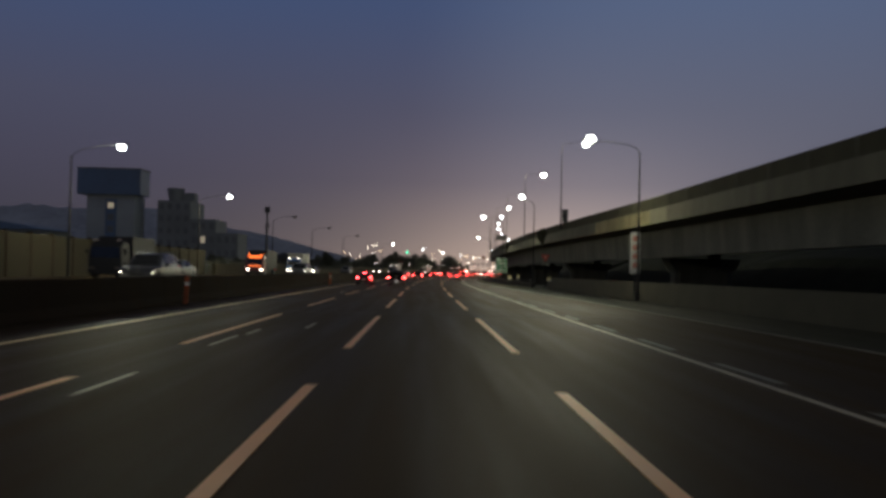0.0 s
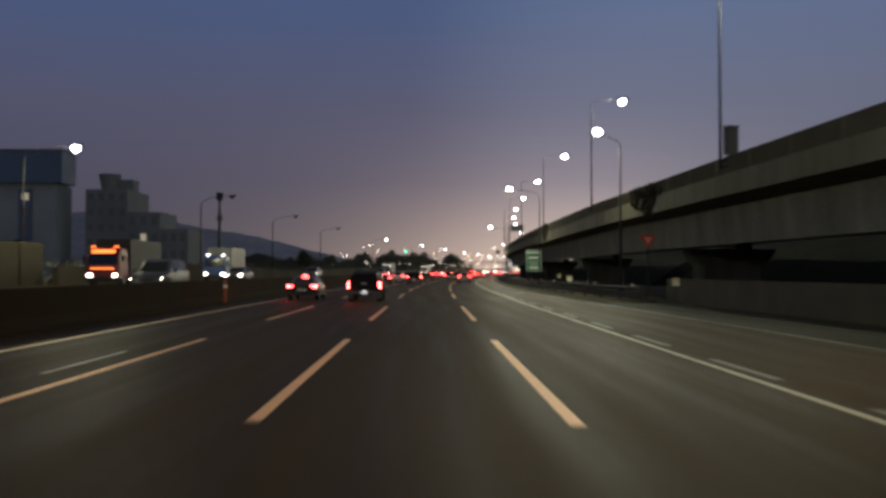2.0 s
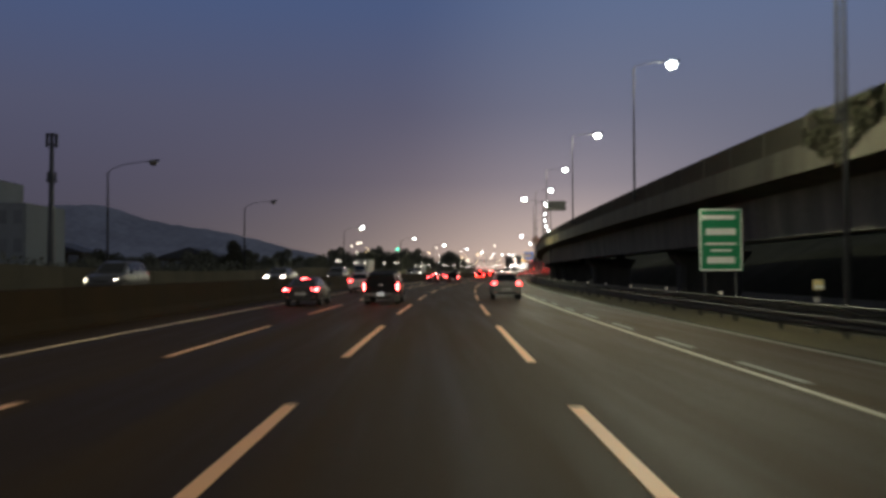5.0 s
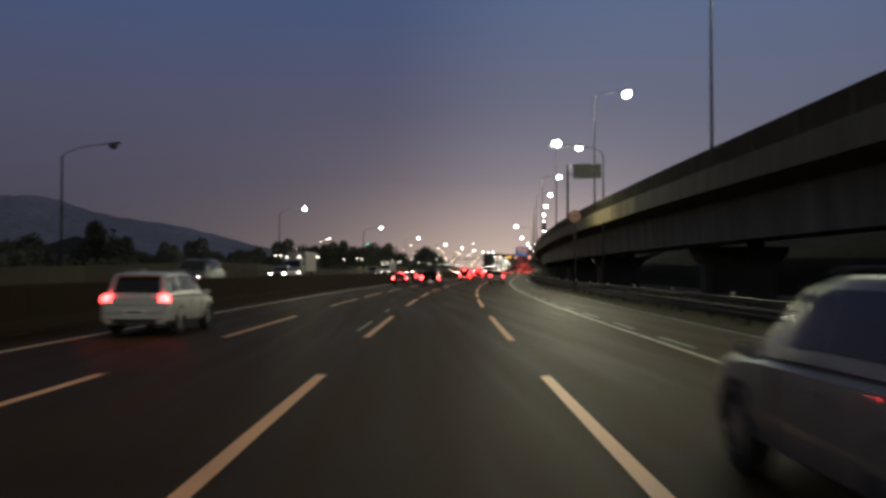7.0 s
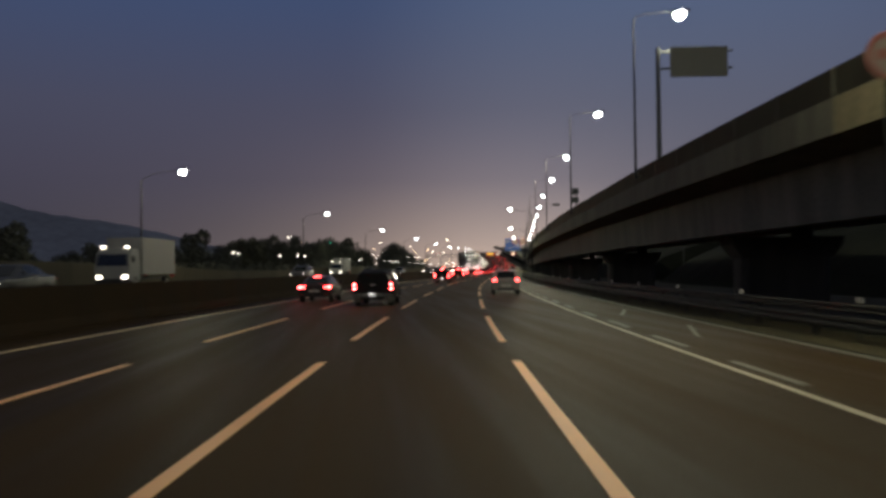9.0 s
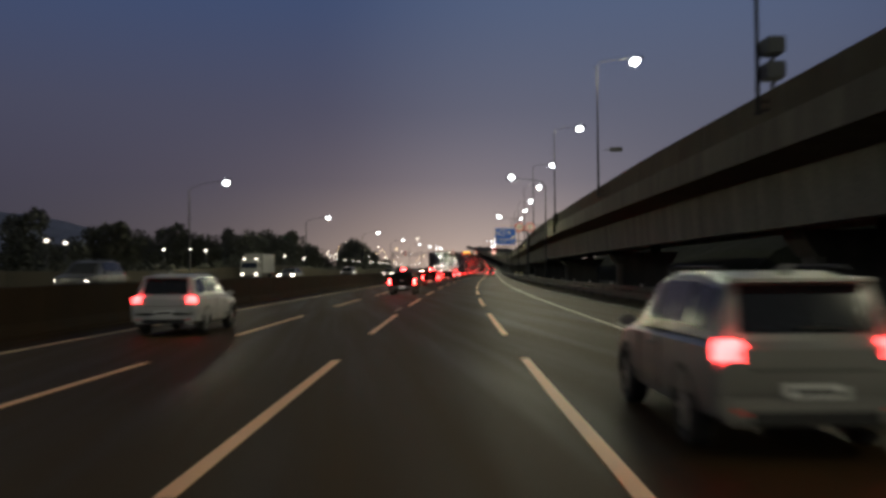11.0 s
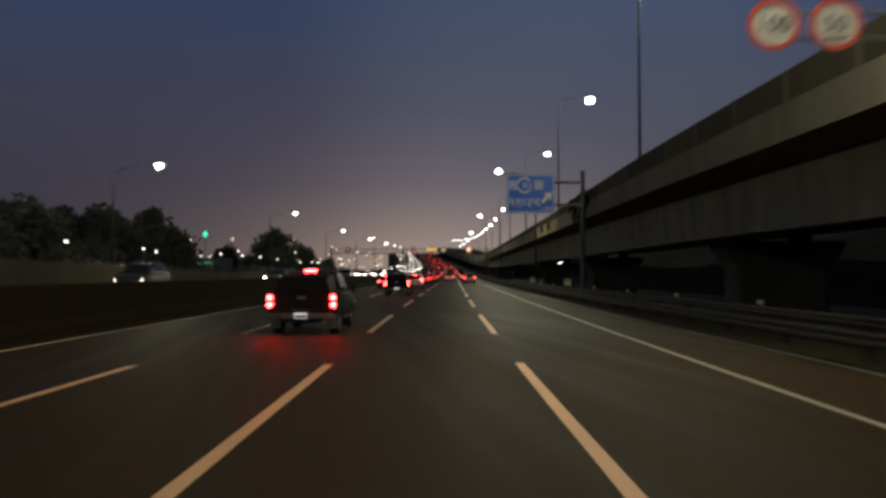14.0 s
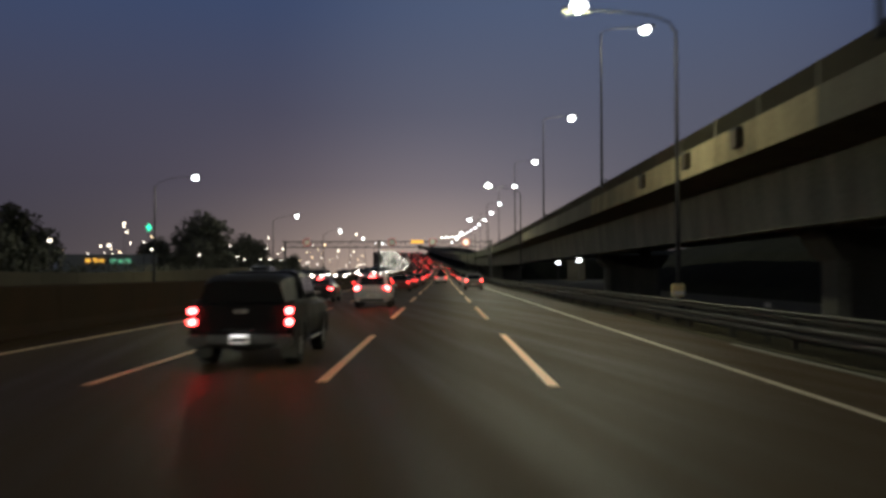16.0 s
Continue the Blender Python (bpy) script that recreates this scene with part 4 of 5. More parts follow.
def car(label, body_mat, kind="suv", braking=False, lights=True, tails=True, group="cars on the motorway"):
    """A car pointing along +y, its middle at the origin."""
    t = thing("car", label, "car", group)
    if kind == "suv":
        L, low_, cab = 4.5, [(-2.25, 0.80, 0.42, 0.98), (-2.17, 0.89, 0.33, 1.05), (-1.5, 0.92, 0.28, 1.06), (0.3, 0.92, 0.26, 1.04), (1.2, 0.91, 0.27, 1.02), (1.85, 0.88, 0.30, 0.95), (2.15, 0.80, 0.36, 0.86), (2.25, 0.68, 0.45, 0.76)], \
            [(-2.16, 0.80, 0.74, 1.03, 1.06), (-1.92, 0.82, 0.66, 1.04, 1.58), (-1.2, 0.84, 0.66, 1.05, 1.66), (0.0, 0.85, 0.66, 1.04, 1.66), (0.45, 0.85, 0.66, 1.03, 1.58), (1.15, 0.82, 0.78, 1.0, 1.04)]
        tail_z, tail_w, tail_h, r = 0.96, 0.26, 0.22, 0.35
    else:
        L, low_, cab = 4.7, [(-2.35, 0.78, 0.42, 0.92), (-2.25, 0.87, 0.31, 1.0), (-1.6, 0.90, 0.26, 1.02), (0.0, 0.91, 0.23, 0.98), (1.2, 0.90, 0.24, 0.94), (1.9, 0.86, 0.27, 0.85), (2.25, 0.78, 0.32, 0.76), (2.35, 0.66, 0.40, 0.66)], \
            [(-1.85, 0.76, 0.70, 0.99, 1.02), (-1.05, 0.80, 0.60, 1.0, 1.39), (-0.5, 0.82, 0.60, 0.99, 1.44), (0.25, 0.82, 0.60, 0.97, 1.42), (1.2, 0.80, 0.74, 0.92, 0.96)]
        tail_z, tail_w, tail_h, r = 0.82, 0.36, 0.16, 0.33
    part("body", loft(bmesh.new(), [ring_section(*s) for s in low_]), body_mat, t, smooth=True)
    part("cabin", loft(bmesh.new(), [cabin_section(*s) for s in cab]), body_mat, t, smooth=True)

    def pane(name, a, b, s0, s1):
        # across the slope between two cabin sections
        (ya, _, wa, _, za), (yb, _, wb_, _, zb) = a, b
        p0 = lambda k, x: Vector((x * (wa + (wb_ - wa) * k), ya + (yb - ya) * k, za + (zb - za) * k))
        return slab(bmesh.new(), [p0(s0, -0.84), p0(s0, 0.84), p0(s1, 0.84), p0(s1, -0.84)], 0.012)

    part("rear_window", pane("rear", cab[0], cab[1], 0.10, 0.90), GLASS, t)
    part("windscreen", pane("front", cab[-2], cab[-1], 0.08, 0.92), GLASS, t)
    for sx in (-1, 1):
        for a, b in ((1, 2), (2, 3), (3, 4)) if kind == "suv" else ((1, 2), (2, 3)):
            (ya, wba, wta, zba, zta), (yb, wbb, wtb, zbb, ztb) = cab[a], cab[b]
            f = lambda y, wb, wt, zb, zt, k: Vector((sx * (wb + (wt - wb) * k + 0.008), y, zb + (zt - zb) * k))
            q = [f(ya + 0.05, wba, wta, zba, zta, 0.16), f(yb - 0.05, wbb, wtb, zbb, ztb, 0.16), f(yb - 0.05, wbb, wtb, zbb, ztb, 0.84), f(ya + 0.05, wba, wta, zba, zta, 0.84)]
            part("side_window", slab(bmesh.new(), q if sx > 0 else q[::-1], 0.008), GLASS, t)
        mat = BRAKE if braking else TAIL if tails else SIGNRED
        tl = part("tail_light", box(bmesh.new(), (sx * (0.84 - tail_w / 2 + 0.02), -L / 2 + 0.05, tail_z), (tail_w, 0.10, tail_h), 0.03), mat, t, "lit red tail light" if tails else "")
        part("headlight", box(bmesh.new(), (sx * 0.62, L / 2 - 0.12, 0.70), (0.30, 0.16, 0.13), 0.03), HEAD if lights else CHROME, t, "white headlight")
        part("mirror", box(bmesh.new(), (sx * 1.0, 0.75, 1.08), (0.20, 0.12, 0.14), 0.04), body_mat, t)
        for y in (-1.35, 1.38):
            wheel(t, sx * 0.80, y, r)
            part("wheel_arch", ring_arch(sx * 0.905, y, r), BLACKTRIM, t)
        part("door_handle", box(bmesh.new(), (sx * 0.925, -0.1, 0.88), (0.03, 0.18, 0.03), 0.008), body_mat, t)
    part("rear_bumper", box(bmesh.new(), (0, -L / 2 + 0.03, 0.47), (1.66, 0.20, 0.30), 0.07), body_mat, t, smooth=True)
    part("bumper_insert", box(bmesh.new(), (0, -L / 2 - 0.062, 0.40), (1.15, 0.03, 0.13), 0.01), BLACKTRIM, t, "black lower insert")
    for sx in (-1, 1):
        part("reflector", box(bmesh.new(), (sx * 0.66, -L / 2 - 0.065, 0.45), (0.16, 0.02, 0.05), 0.008), SIGNRED, t)
        part("exhaust", tube(bmesh.new(), (sx * 0.52, -L / 2 + 0.25, 0.30), (sx * 0.52, -L / 2 - 0.03, 0.29), 0.035, 0.035, 10), CHROME, t)
        for y in (0.55, -0.42):
            part("door_seam", box(bmesh.new(), (sx * 0.917, y, 0.66), (0.012, 0.012, 0.62)), BLACKTRIM, t)
    part("tailgate_seam", box(bmesh.new(), (0, -L / 2 - 0.002, 0.80), (1.1, 0.012, 0.012)), BLACKTRIM, t)
    yr, zr = cab[1][0], cab[1][4]
    if kind == "suv":
        part("spoiler", loft(bmesh.new(), [[(x, yr + 0.10, zr + 0.03), (x, yr - 0.16, zr + 0.015), (x, yr - 0.17, zr - 0.015), (x, yr - 0.02, zr - 0.03)] for x in (-0.60, 0.60)]), body_mat, t)
        for sx in (-1, 1):
            part("roof_rail", bent(bmesh.new(), [(sx * 0.58, -1.6, 1.66), (sx * 0.58, -1.45, 1.70), (sx * 0.58, 0.0, 1.71), (sx * 0.58, 0.2, 1.66)], 0.018, 6, 0.018), BLACKTRIM, t)
        part("rear_wiper", box(bmesh.new(), (0.12, yr - 0.24, 1.16), (0.42, 0.02, 0.025), 0.004), BLACKTRIM, t)
    part("roof_fin", loft(bmesh.new(), [[(x, yr + 0.45, zr + 0.04), (x, yr + 0.28, zr + 0.15), (x, yr + 0.22, zr + 0.15), (x, yr + 0.22, zr + 0.04)] for x in (-0.02, 0.02)]), body_mat, t)
    part("front_bumper", box(bmesh.new(), (0, L / 2 - 0.06, 0.42), (1.45, 0.16, 0.22), 0.05), BLACKTRIM, t)
    part("grille", box(bmesh.new(), (0, L / 2 - 0.01, 0.62), (0.75, 0.06, 0.14), 0.02), BLACKTRIM, t)
    pl = part("plate", box(bmesh.new(), (0, -L / 2 - 0.03 + (0.0 if kind == "suv" else 0.0), 0.62), (0.52, 0.03, 0.12), 0.008), PLATE, t, "white number plate")
    part("plate_bar", box(bmesh.new(), (0, -L / 2 - 0.048, 0.62), (0.38, 0.006, 0.05)), BLACKTRIM, pl)
    if braking:
        part("brake_light", box(bmesh.new(), (0, cab[1][0] - 0.06, cab[1][4] - 0.03), (0.36, 0.06, 0.05), 0.012), BRAKE, t, "lit red high brake light")
    return t


def ring_arch(x, y, r):
    bm = bmesh.new()
    n = 12
    rows = [[(x + dx, y + q * math.cos(math.pi * k / n), r + q * math.sin(math.pi * k / n)) for dx, q in ((-0.015, r + 0.03), (0.015, r + 0.03), (0.015, r + 0.09), (-0.015, r + 0.09))] for k in range(n + 1)]
    return loft(bm, rows)


BUMPER = material("brushed_bumper", (0.10, 0.098, 0.095), 0.4, 0.5, vary=0.15, scale=3, fine=40, bump=0.03)


def pickup(label, body_mat, braking=False):
    """A double-cab pickup pointing along +y, its middle at the origin."""
    t = thing("pickup_truck", label, "pickup truck", "cars on the motorway")
    low_ = [(1.0 + k[0], *k[1:]) for k in [(-0.72, 0.93, 0.42, 1.14), (0.3, 0.94, 0.38, 1.13), (0.9, 0.94, 0.40, 1.12), (1.45, 0.92, 0.44, 1.02), (1.65, 0.80, 0.50, 0.90)]]
    part("body", loft(bmesh.new(), [ring_section(*s) for s in [(-0.75, 0.94, 0.40, 1.15)] + low_]), body_mat, t, smooth=True)
    cab = [(-0.78, 0.84, 0.70, 1.13, 1.62), (-0.66, 0.85, 0.70, 1.14, 1.74), (0.2, 0.86, 0.70, 1.13, 1.76), (0.75, 0.86, 0.70, 1.12, 1.66), (1.45, 0.84, 0.80, 1.10, 1.14)]
    part("cabin", loft(bmesh.new(), [cabin_section(*s) for s in cab]), body_mat, t, smooth=True)
    part("rear_window", box(bmesh.new(), (0, -0.80, 1.43), (1.25, 0.03, 0.40), 0.02), GLASS, t)
    part("windscreen", slab(bmesh.new(), [(-0.62, 0.79, 1.64), (0.62, 0.79, 1.64), (0.68, 1.42, 1.17), (-0.68, 1.42, 1.17)], 0.02), GLASS, t)
    # load bed
    for sx in (-1, 1):
        part("bed_side", loft(bmesh.new(), [[(sx * a, y, z) for a, z in ((0.80, 0.46), (0.93, 0.52), (0.95, 0.85), (0.94, 1.12), (0.84, 1.16), (0.80, 1.12))] for y in (-2.50, -2.3, -0.82)]), body_mat, t, smooth=True)
        part("bed_rail", box(bmesh.new(), (sx * 0.88, -1.65, 1.18), (0.12, 1.66, 0.05), 0.015), BLACKTRIM, t)
        for a, b in ((-0.66, 0.02), (0.08, 0.72)):
            q = [(sx * 0.862, a, 1.20), (sx * 0.862, b, 1.20), (sx * 0.742, b - 0.05, 1.62), (sx * 0.742, a + 0.02, 1.64)]
            part("side_window", slab(bmesh.new(), q if sx > 0 else q[::-1], 0.015), GLASS, t)
        tl = part("tail_light", box(bmesh.new(), (sx * 0.87, -2.52, 0.93), (0.15, 0.10, 0.46), 0.03), BLACKTRIM, t, "upright tail light cluster")
        for z in (1.03, 0.83):
            part("lamp", disc(bmesh.new(), 0.072 if braking else 0.062, -2.60, -2.56, 20, z=z, x=sx * 0.87), BRAKE_HARD if braking else BRAKE, tl, "round lit red lamp")
        part("mirror", box(bmesh.new(), (sx * 1.04, 1.05, 1.25), (0.22, 0.14, 0.22), 0.05), BLACKTRIM, t)
        part("headlight", box(bmesh.new(), (sx * 0.68, 2.60, 0.88), (0.30, 0.14, 0.18), 0.03), HEAD_DIM, t)
        part("bumper_step", box(bmesh.new(), (sx * 0.78, -2.62, 0.50), (0.30, 0.26, 0.20), 0.04), BUMPER, t)
        part("mud_flap", box(bmesh.new(), (sx * 0.80, -2.06, 0.33), (0.30, 0.03, 0.36), 0.01), SIGNBACK, t, "pale grey mud flap")
        part("side_step", box(bmesh.new(), (sx * 0.94, 0.0, 0.42), (0.14, 1.7, 0.06), 0.02), CHROME, t)
        for y in (-1.55, 1.62):
            wheel(t, sx * 0.80, y, 0.385, 0.26)
            part("wheel_arch", ring_arch(sx * 0.945, y, 0.385), BLACKTRIM, t)
    if braking:
        part("brake_light", box(bmesh.new(), (0, -0.90, 1.77), (0.34, 0.08, 0.07), 0.015), BRAKE_HARD, t, "lit red high brake light")
    part("bed_floor", box(bmesh.new(), (0, -1.65, 0.62), (1.62, 1.68, 0.08)), BLACKTRIM, t)
    part("bed_cover", loft(bmesh.new(), [[(a, y, z) for a, z in ((-0.78, 1.16), (-0.68, zt - 0.07), (-0.56, zt), (0.56, zt), (0.68, zt - 0.07), (0.78, 1.16))] for y, zt in ((-2.42, 1.56), (-2.2, 1.66), (-0.84, 1.70))]), body_mat, t, "dark hard cover over the load bed", smooth=True)
    part("tailgate", box(bmesh.new(), (0, -2.52, 0.87), (1.56, 0.07, 0.54), 0.025), body_mat, t, "dark tailgate")
    part("gate_handle", box(bmesh.new(), (0, -2.57, 1.02), (0.26, 0.04, 0.08), 0.015), CHROME, t)
    part("rear_bumper", box(bmesh.new(), (0, -2.60, 0.52), (1.30, 0.18, 0.16), 0.04), BUMPER, t)
    pl = part("plate", box(bmesh.new(), (0, -2.715, 0.53), (0.36, 0.02, 0.17), 0.006), PLATE, t, "white number plate")
    part("plate_bar", box(bmesh.new(), (0, -2.728, 0.52), (0.28, 0.006, 0.06)), BLACKTRIM, pl)
    part("chassis", box(bmesh.new(), (0, -0.4, 0.42), (1.1, 4.1, 0.14), 0.03), BLACKTRIM, t)
    part("plate_lamp", box(bmesh.new(), (0, -2.78, 0.70), (0.50, 0.20, 0.03), 0.008), BLACKTRIM, t)
    bulb = bpy.data.lights.new("plate_bulb", "POINT")
    bulb.energy, bulb.shadow_soft_size = 1.6, 0.02
    lamp = new("plate_bulb", bulb)
    lamp.parent = t
    lamp.location = (0, -2.84, 0.665)
    part("spare_wheel", tube(bmesh.new(), (0, -1.9, 0.30), (0, -1.9, 0.45), 0.34, 0.34, 18), RUBBER, t)
    part("grille", box(bmesh.new(), (0, 2.66, 0.85), (0.95, 0.08, 0.26), 0.03), BLACKTRIM, t)
    part("front_bumper", box(bmesh.new(), (0, 2.66, 0.56), (1.6, 0.2, 0.24), 0.05), BLACKTRIM, t)
    return t


def lorry(label, cab_mat, box_mat, length=7.5, markers=False, top=3.3, lit=True):
    """A box lorry pointing along +y, its middle at the origin."""
    t = thing("box_lorry", label, "lorry", "lorries across the road")
    f = length / 2
    part("cab", loft(bmesh.new(), [[(a * 1.08, y, z) for a, z in ((1, 0.55), (1, 1.5), (0.96, zt - 0.1), (0.86, zt), (-0.86, zt), (-0.96, zt - 0.1), (-1, 1.5), (-1, 0.55))] for y, zt in ((f - 1.7, 2.55), (f - 0.5, 2.6), (f - 0.12, 2.2), (f, 1.45))]), cab_mat, t, smooth=True)
    part("windscreen", slab(bmesh.new(), [(0.88, f - 0.10, 2.2), (-0.88, f - 0.10, 2.2), (-0.95, f + 0.015, 1.5), (0.95, f + 0.015, 1.5)], 0.02), GLASS, t)
    part("cargo_box", box(bmesh.new(), (0, -0.95, (top + 0.95) / 2), (2.3, length - 1.9, top - 0.95), 0.04), box_mat, t)
    part("chassis", box(bmesh.new(), (0, -0.3, 0.72), (0.9, length - 0.8, 0.24), 0.03), BLACKTRIM, t)
    part("bumper", box(bmesh.new(), (0, f - 0.02, 0.55), (2.1, 0.2, 0.3), 0.05), BLACKTRIM, t)
    for sx in (-1, 1):
        part("headlight", box(bmesh.new(), (sx * 0.82, f + 0.04, 0.80), (0.32, 0.10, 0.20), 0.03), HEAD_DIM if lit else CHROME, t, "bright headlight" if lit else "")
        part("roof_light", box(bmesh.new(), (sx * 0.75, f - 0.45, 2.66), (0.26, 0.12, 0.10), 0.02), MARKER if markers else HEAD_DIM if lit else CHROME, t, "small lit roof lamp" if lit else "")
        part("mirror", box(bmesh.new(), (sx * 1.24, f - 0.2, 1.9), (0.16, 0.12, 0.42), 0.04), BLACKTRIM, t)
        part("tail_light", box(bmesh.new(), (sx * 0.95, -f + 0.02, 0.85), (0.28, 0.06, 0.14), 0.01), SIGNRED, t)
        for y in (f - 1.0, -f + 1.5):
            wheel(t, sx * 0.95, y, 0.42, 0.28)
    if markers:
        part("marker_board", box(bmesh.new(), (0, f - 0.20, 2.35), (1.5, 0.10, 0.22), 0.02), MARKER, t, "lit orange marker board")
        part("marker_strip", box(bmesh.new(), (0, f + 0.02, 1.25), (1.5, 0.05, 0.08), 0.02), MARKER, t)
    return t


WHITE, SILVER, GREY, BLACK = paint("white_car_paint", (0.50, 0.50, 0.49), 0.0), paint("silver_car_paint", (0.42, 0.43, 0.44), 0.6), paint("grey_car_paint", (0.05, 0.052, 0.055), 0.3), paint("black_car_paint", (0.022, 0.022, 0.025), 0.3)
RED, BLUE = paint("dark_red_paint", (0.16, 0.02, 0.02), 0.2), paint("blue_paint", (0.03, 0.07, 0.20), 0.2)

LEFT1, LEFT2, RIGHT1 = -3.6, -7.25, 3.55
WORNBLACK = material("worn_black_paint", (0.006, 0.006, 0.007), 0.5, 0.0, vary=0.15, scale=1.2, fine=60, bump=0.02, spec=0.15)
place(pickup("black double-cab pickup truck with covered bed and lit tail lights", WORNBLACK), [stand(419.4, LEFT1 + 0.05), stand(102.0, LEFT1 + 0.2), stand(174.0, LEFT1 + 0.2), stand(270.0, LEFT1 + 0.2)])
place(pickup("black double-cab pickup truck braking hard, with glaring red brake lights", WORNBLACK, True), [stand(340.0, LEFT1 + 0.05), stand(377.6, LEFT1)])
white_suv = car("white sport utility car in the lane beside the median", WHITE, "suv")
place(white_suv, [stand(200.4, LEFT2 - 0.5), stand(302.2, LEFT2 - 0.1)])
car("silver hatchback with lit tail lights and brake light", SILVER, "suv", True).matrix_basis = stand(446.5, LEFT1 + 0.2)
dark = car("dark sedan with bright red brake lights", BLACK, "sedan", True)
place(dark, [stand(104.5, LEFT2), stand(172.0, LEFT2), stand(276.0, LEFT2), stand(455.0, LEFT2)])
PALEGREY = paint("pale_grey_paint", (0.22, 0.215, 0.205), 0.2)
small = car("pale grey compact car with lit tail lights in the outer lane", PALEGREY, "suv", False)
place(small, [stand(181.0, RIGHT1), stand(285.0, RIGHT1), stand(490.0, RIGHT1 - 0.2)])
# traffic thickening far ahead, both ways
def far_car(label, body_mat, group):
    """A car of the far jam: plainer parts, seen from over a hundred metres."""
    t = thing("car", label, "car", group)
    part("body", loft(bmesh.new(), [ring_section(*s) for s in ((-2.25, 0.80, 0.40, 0.96), (-2.1, 0.89, 0.30, 1.03), (0.4, 0.92, 0.26, 1.02), (1.7, 0.88, 0.28, 0.92), (2.25, 0.72, 0.40, 0.72))]), body_mat, t, smooth=True)
    part("cabin", loft(bmesh.new(), [cabin_section(*s) for s in ((-2.0, 0.80, 0.72, 1.0, 1.04), (-1.6, 0.82, 0.64, 1.0, 1.50), (0.2, 0.84, 0.64, 1.0, 1.52), (1.1, 0.82, 0.76, 0.98, 1.02))]), GLASS, t, "dark glazed cabin", smooth=True)
    for sx in (-1, 1):
        part("tail_light", box(bmesh.new(), (sx * 0.70, -2.22, 0.88), (0.28, 0.10, 0.16), 0.03), TAIL_DIM, t)
        part("headlight", box(bmesh.new(), (sx * 0.62, 2.16, 0.70), (0.36, 0.16, 0.20), 0.03), HEAD_FAR, t)
        for y in (-1.35, 1.38):
            part("wheel", tube(bmesh.new(), (sx * 0.70, y, 0.33), (sx * 0.91, y, 0.33), 0.33, 0.32, 14), RUBBER, t)
    return t


rnd = random.Random(4)
slots = [[], [], []]
for lat in (-7.25, -3.6, 0.0, 3.55):
    y = {-7.25: 480, -3.6: 476, 0.0: 540, 3.55: 520}[lat] + rnd.uniform(0, 8)
    while y < 1120:
        slots[rnd.randrange(3)].append(stand(y, lat + rnd.uniform(-0.25, 0.25)))
        y += rnd.choice((rnd.uniform(10, 16), rnd.uniform(18, 48))) * (1.0 if y < 680 else 1.5)
for label, mat, rows in zip(("grey car with lit tail lights in slow traffic", "silver car with lit tail lights in slow traffic", "dark red car with lit tail lights in slow traffic"), (GREY, SILVER, RED), slots):
    place(far_car(label, mat, "slow traffic ahead"), rows)
DULLSILVER = paint("dull_silver_paint", (0.06, 0.06, 0.062), 0.3)
rows = [stand(y, lat, OVER, 180) for y, lat in ((44, -13.6), (62, -17.4), (96, -13.6), (131, -17.4), (172, -17.2), (196, -13.7), (224, -13.6), (262, -17.3), (320, -17.3), (366, -17.2), (403, -17.2), (424, -13.7), (468, -13.6))]
place(car("dull silver car with bright headlights on the oncoming carriageway", DULLSILVER, "suv", tails=False, group="oncoming cars"), rows[::2])
place(car("dark sedan with bright headlights on the oncoming carriageway", GREY, "sedan", tails=False, group="oncoming cars"), rows[1::2])
extra = []
for lat in (-13.7, -17.4, -21.0, -24.6):
    y = 500 + rnd.uniform(0, 25)
    while y < 1140:
        extra.append(stand(y, lat + rnd.uniform(-0.25, 0.25), OVER, 180))
        y += rnd.choice((rnd.uniform(9, 13), rnd.uniform(12, 36))) if y > 600 else rnd.uniform(16, 40)
rnd.shuffle(extra)
place(far_car("black car with bright headlights in oncoming traffic", BLACK, "oncoming traffic"), extra[::2])
place(far_car("dark car with bright headlights in oncoming traffic", GREY, "oncoming traffic"), extra[1::2])
place(lorry("white box lorry with bright headlights on the oncoming carriageway", CARGO_WHITE, CARGO_WHITE, 8.0), [stand(y, lat, OVER, 180) for y, lat in ((285, -20.8), (388, -26.0))])
place(lorry("blue lorry with white roof lamps on the oncoming carriageway", BLUE, CARGO_WHITE, 8.0, top=3.4), [stand(140, -20.9, OVER, 180)])
place(lorry("red lorry cab with lit orange marker board", RED, BLACKTRIM, 8.5, True, top=3.2), [stand(112, -20.9, OVER, 180)])
place(lorry("dark box lorry on the oncoming carriageway", BLACKTRIM, BLACKTRIM, 7.0, top=2.95, lit=False), [stand(62.5, -21.2, OVER, 180)])

# ---- across the road: wall, verge, trees ----
wall = tagged(thing("noise_wall", "tall beige concrete noise wall beyond the oncoming carriageway", "wall"), kind="structure")
y = -40.0
while y < 118:
    part("wall_panel", sweep(bmesh.new(), lambda v: [(-30.3, -0.2), (-30.0, -0.2), (-30.0, 3.9), (-30.3, 3.9)], [y, y + 3.86]), NOISEWALL, wall)
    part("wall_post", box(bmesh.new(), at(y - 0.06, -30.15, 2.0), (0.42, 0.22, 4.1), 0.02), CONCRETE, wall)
    y += 4.0
kerb = tagged(thing("retaining_wall", "low pale retaining wall along the far verge", "wall"), kind="structure")
y = 118.0
while y < 600:
    part("wall_block", sweep(bmesh.new(), lambda v: [(-28.6, -0.2), (-28.0, -0.2), (-28.1, 2.2 + 0.35 * math.sin(v * 0.05)), (-28.5, 2.2 + 0.35 * math.sin(v * 0.05))], [y, y + 5.95]), RETAIN, kerb)
    y += 6.0


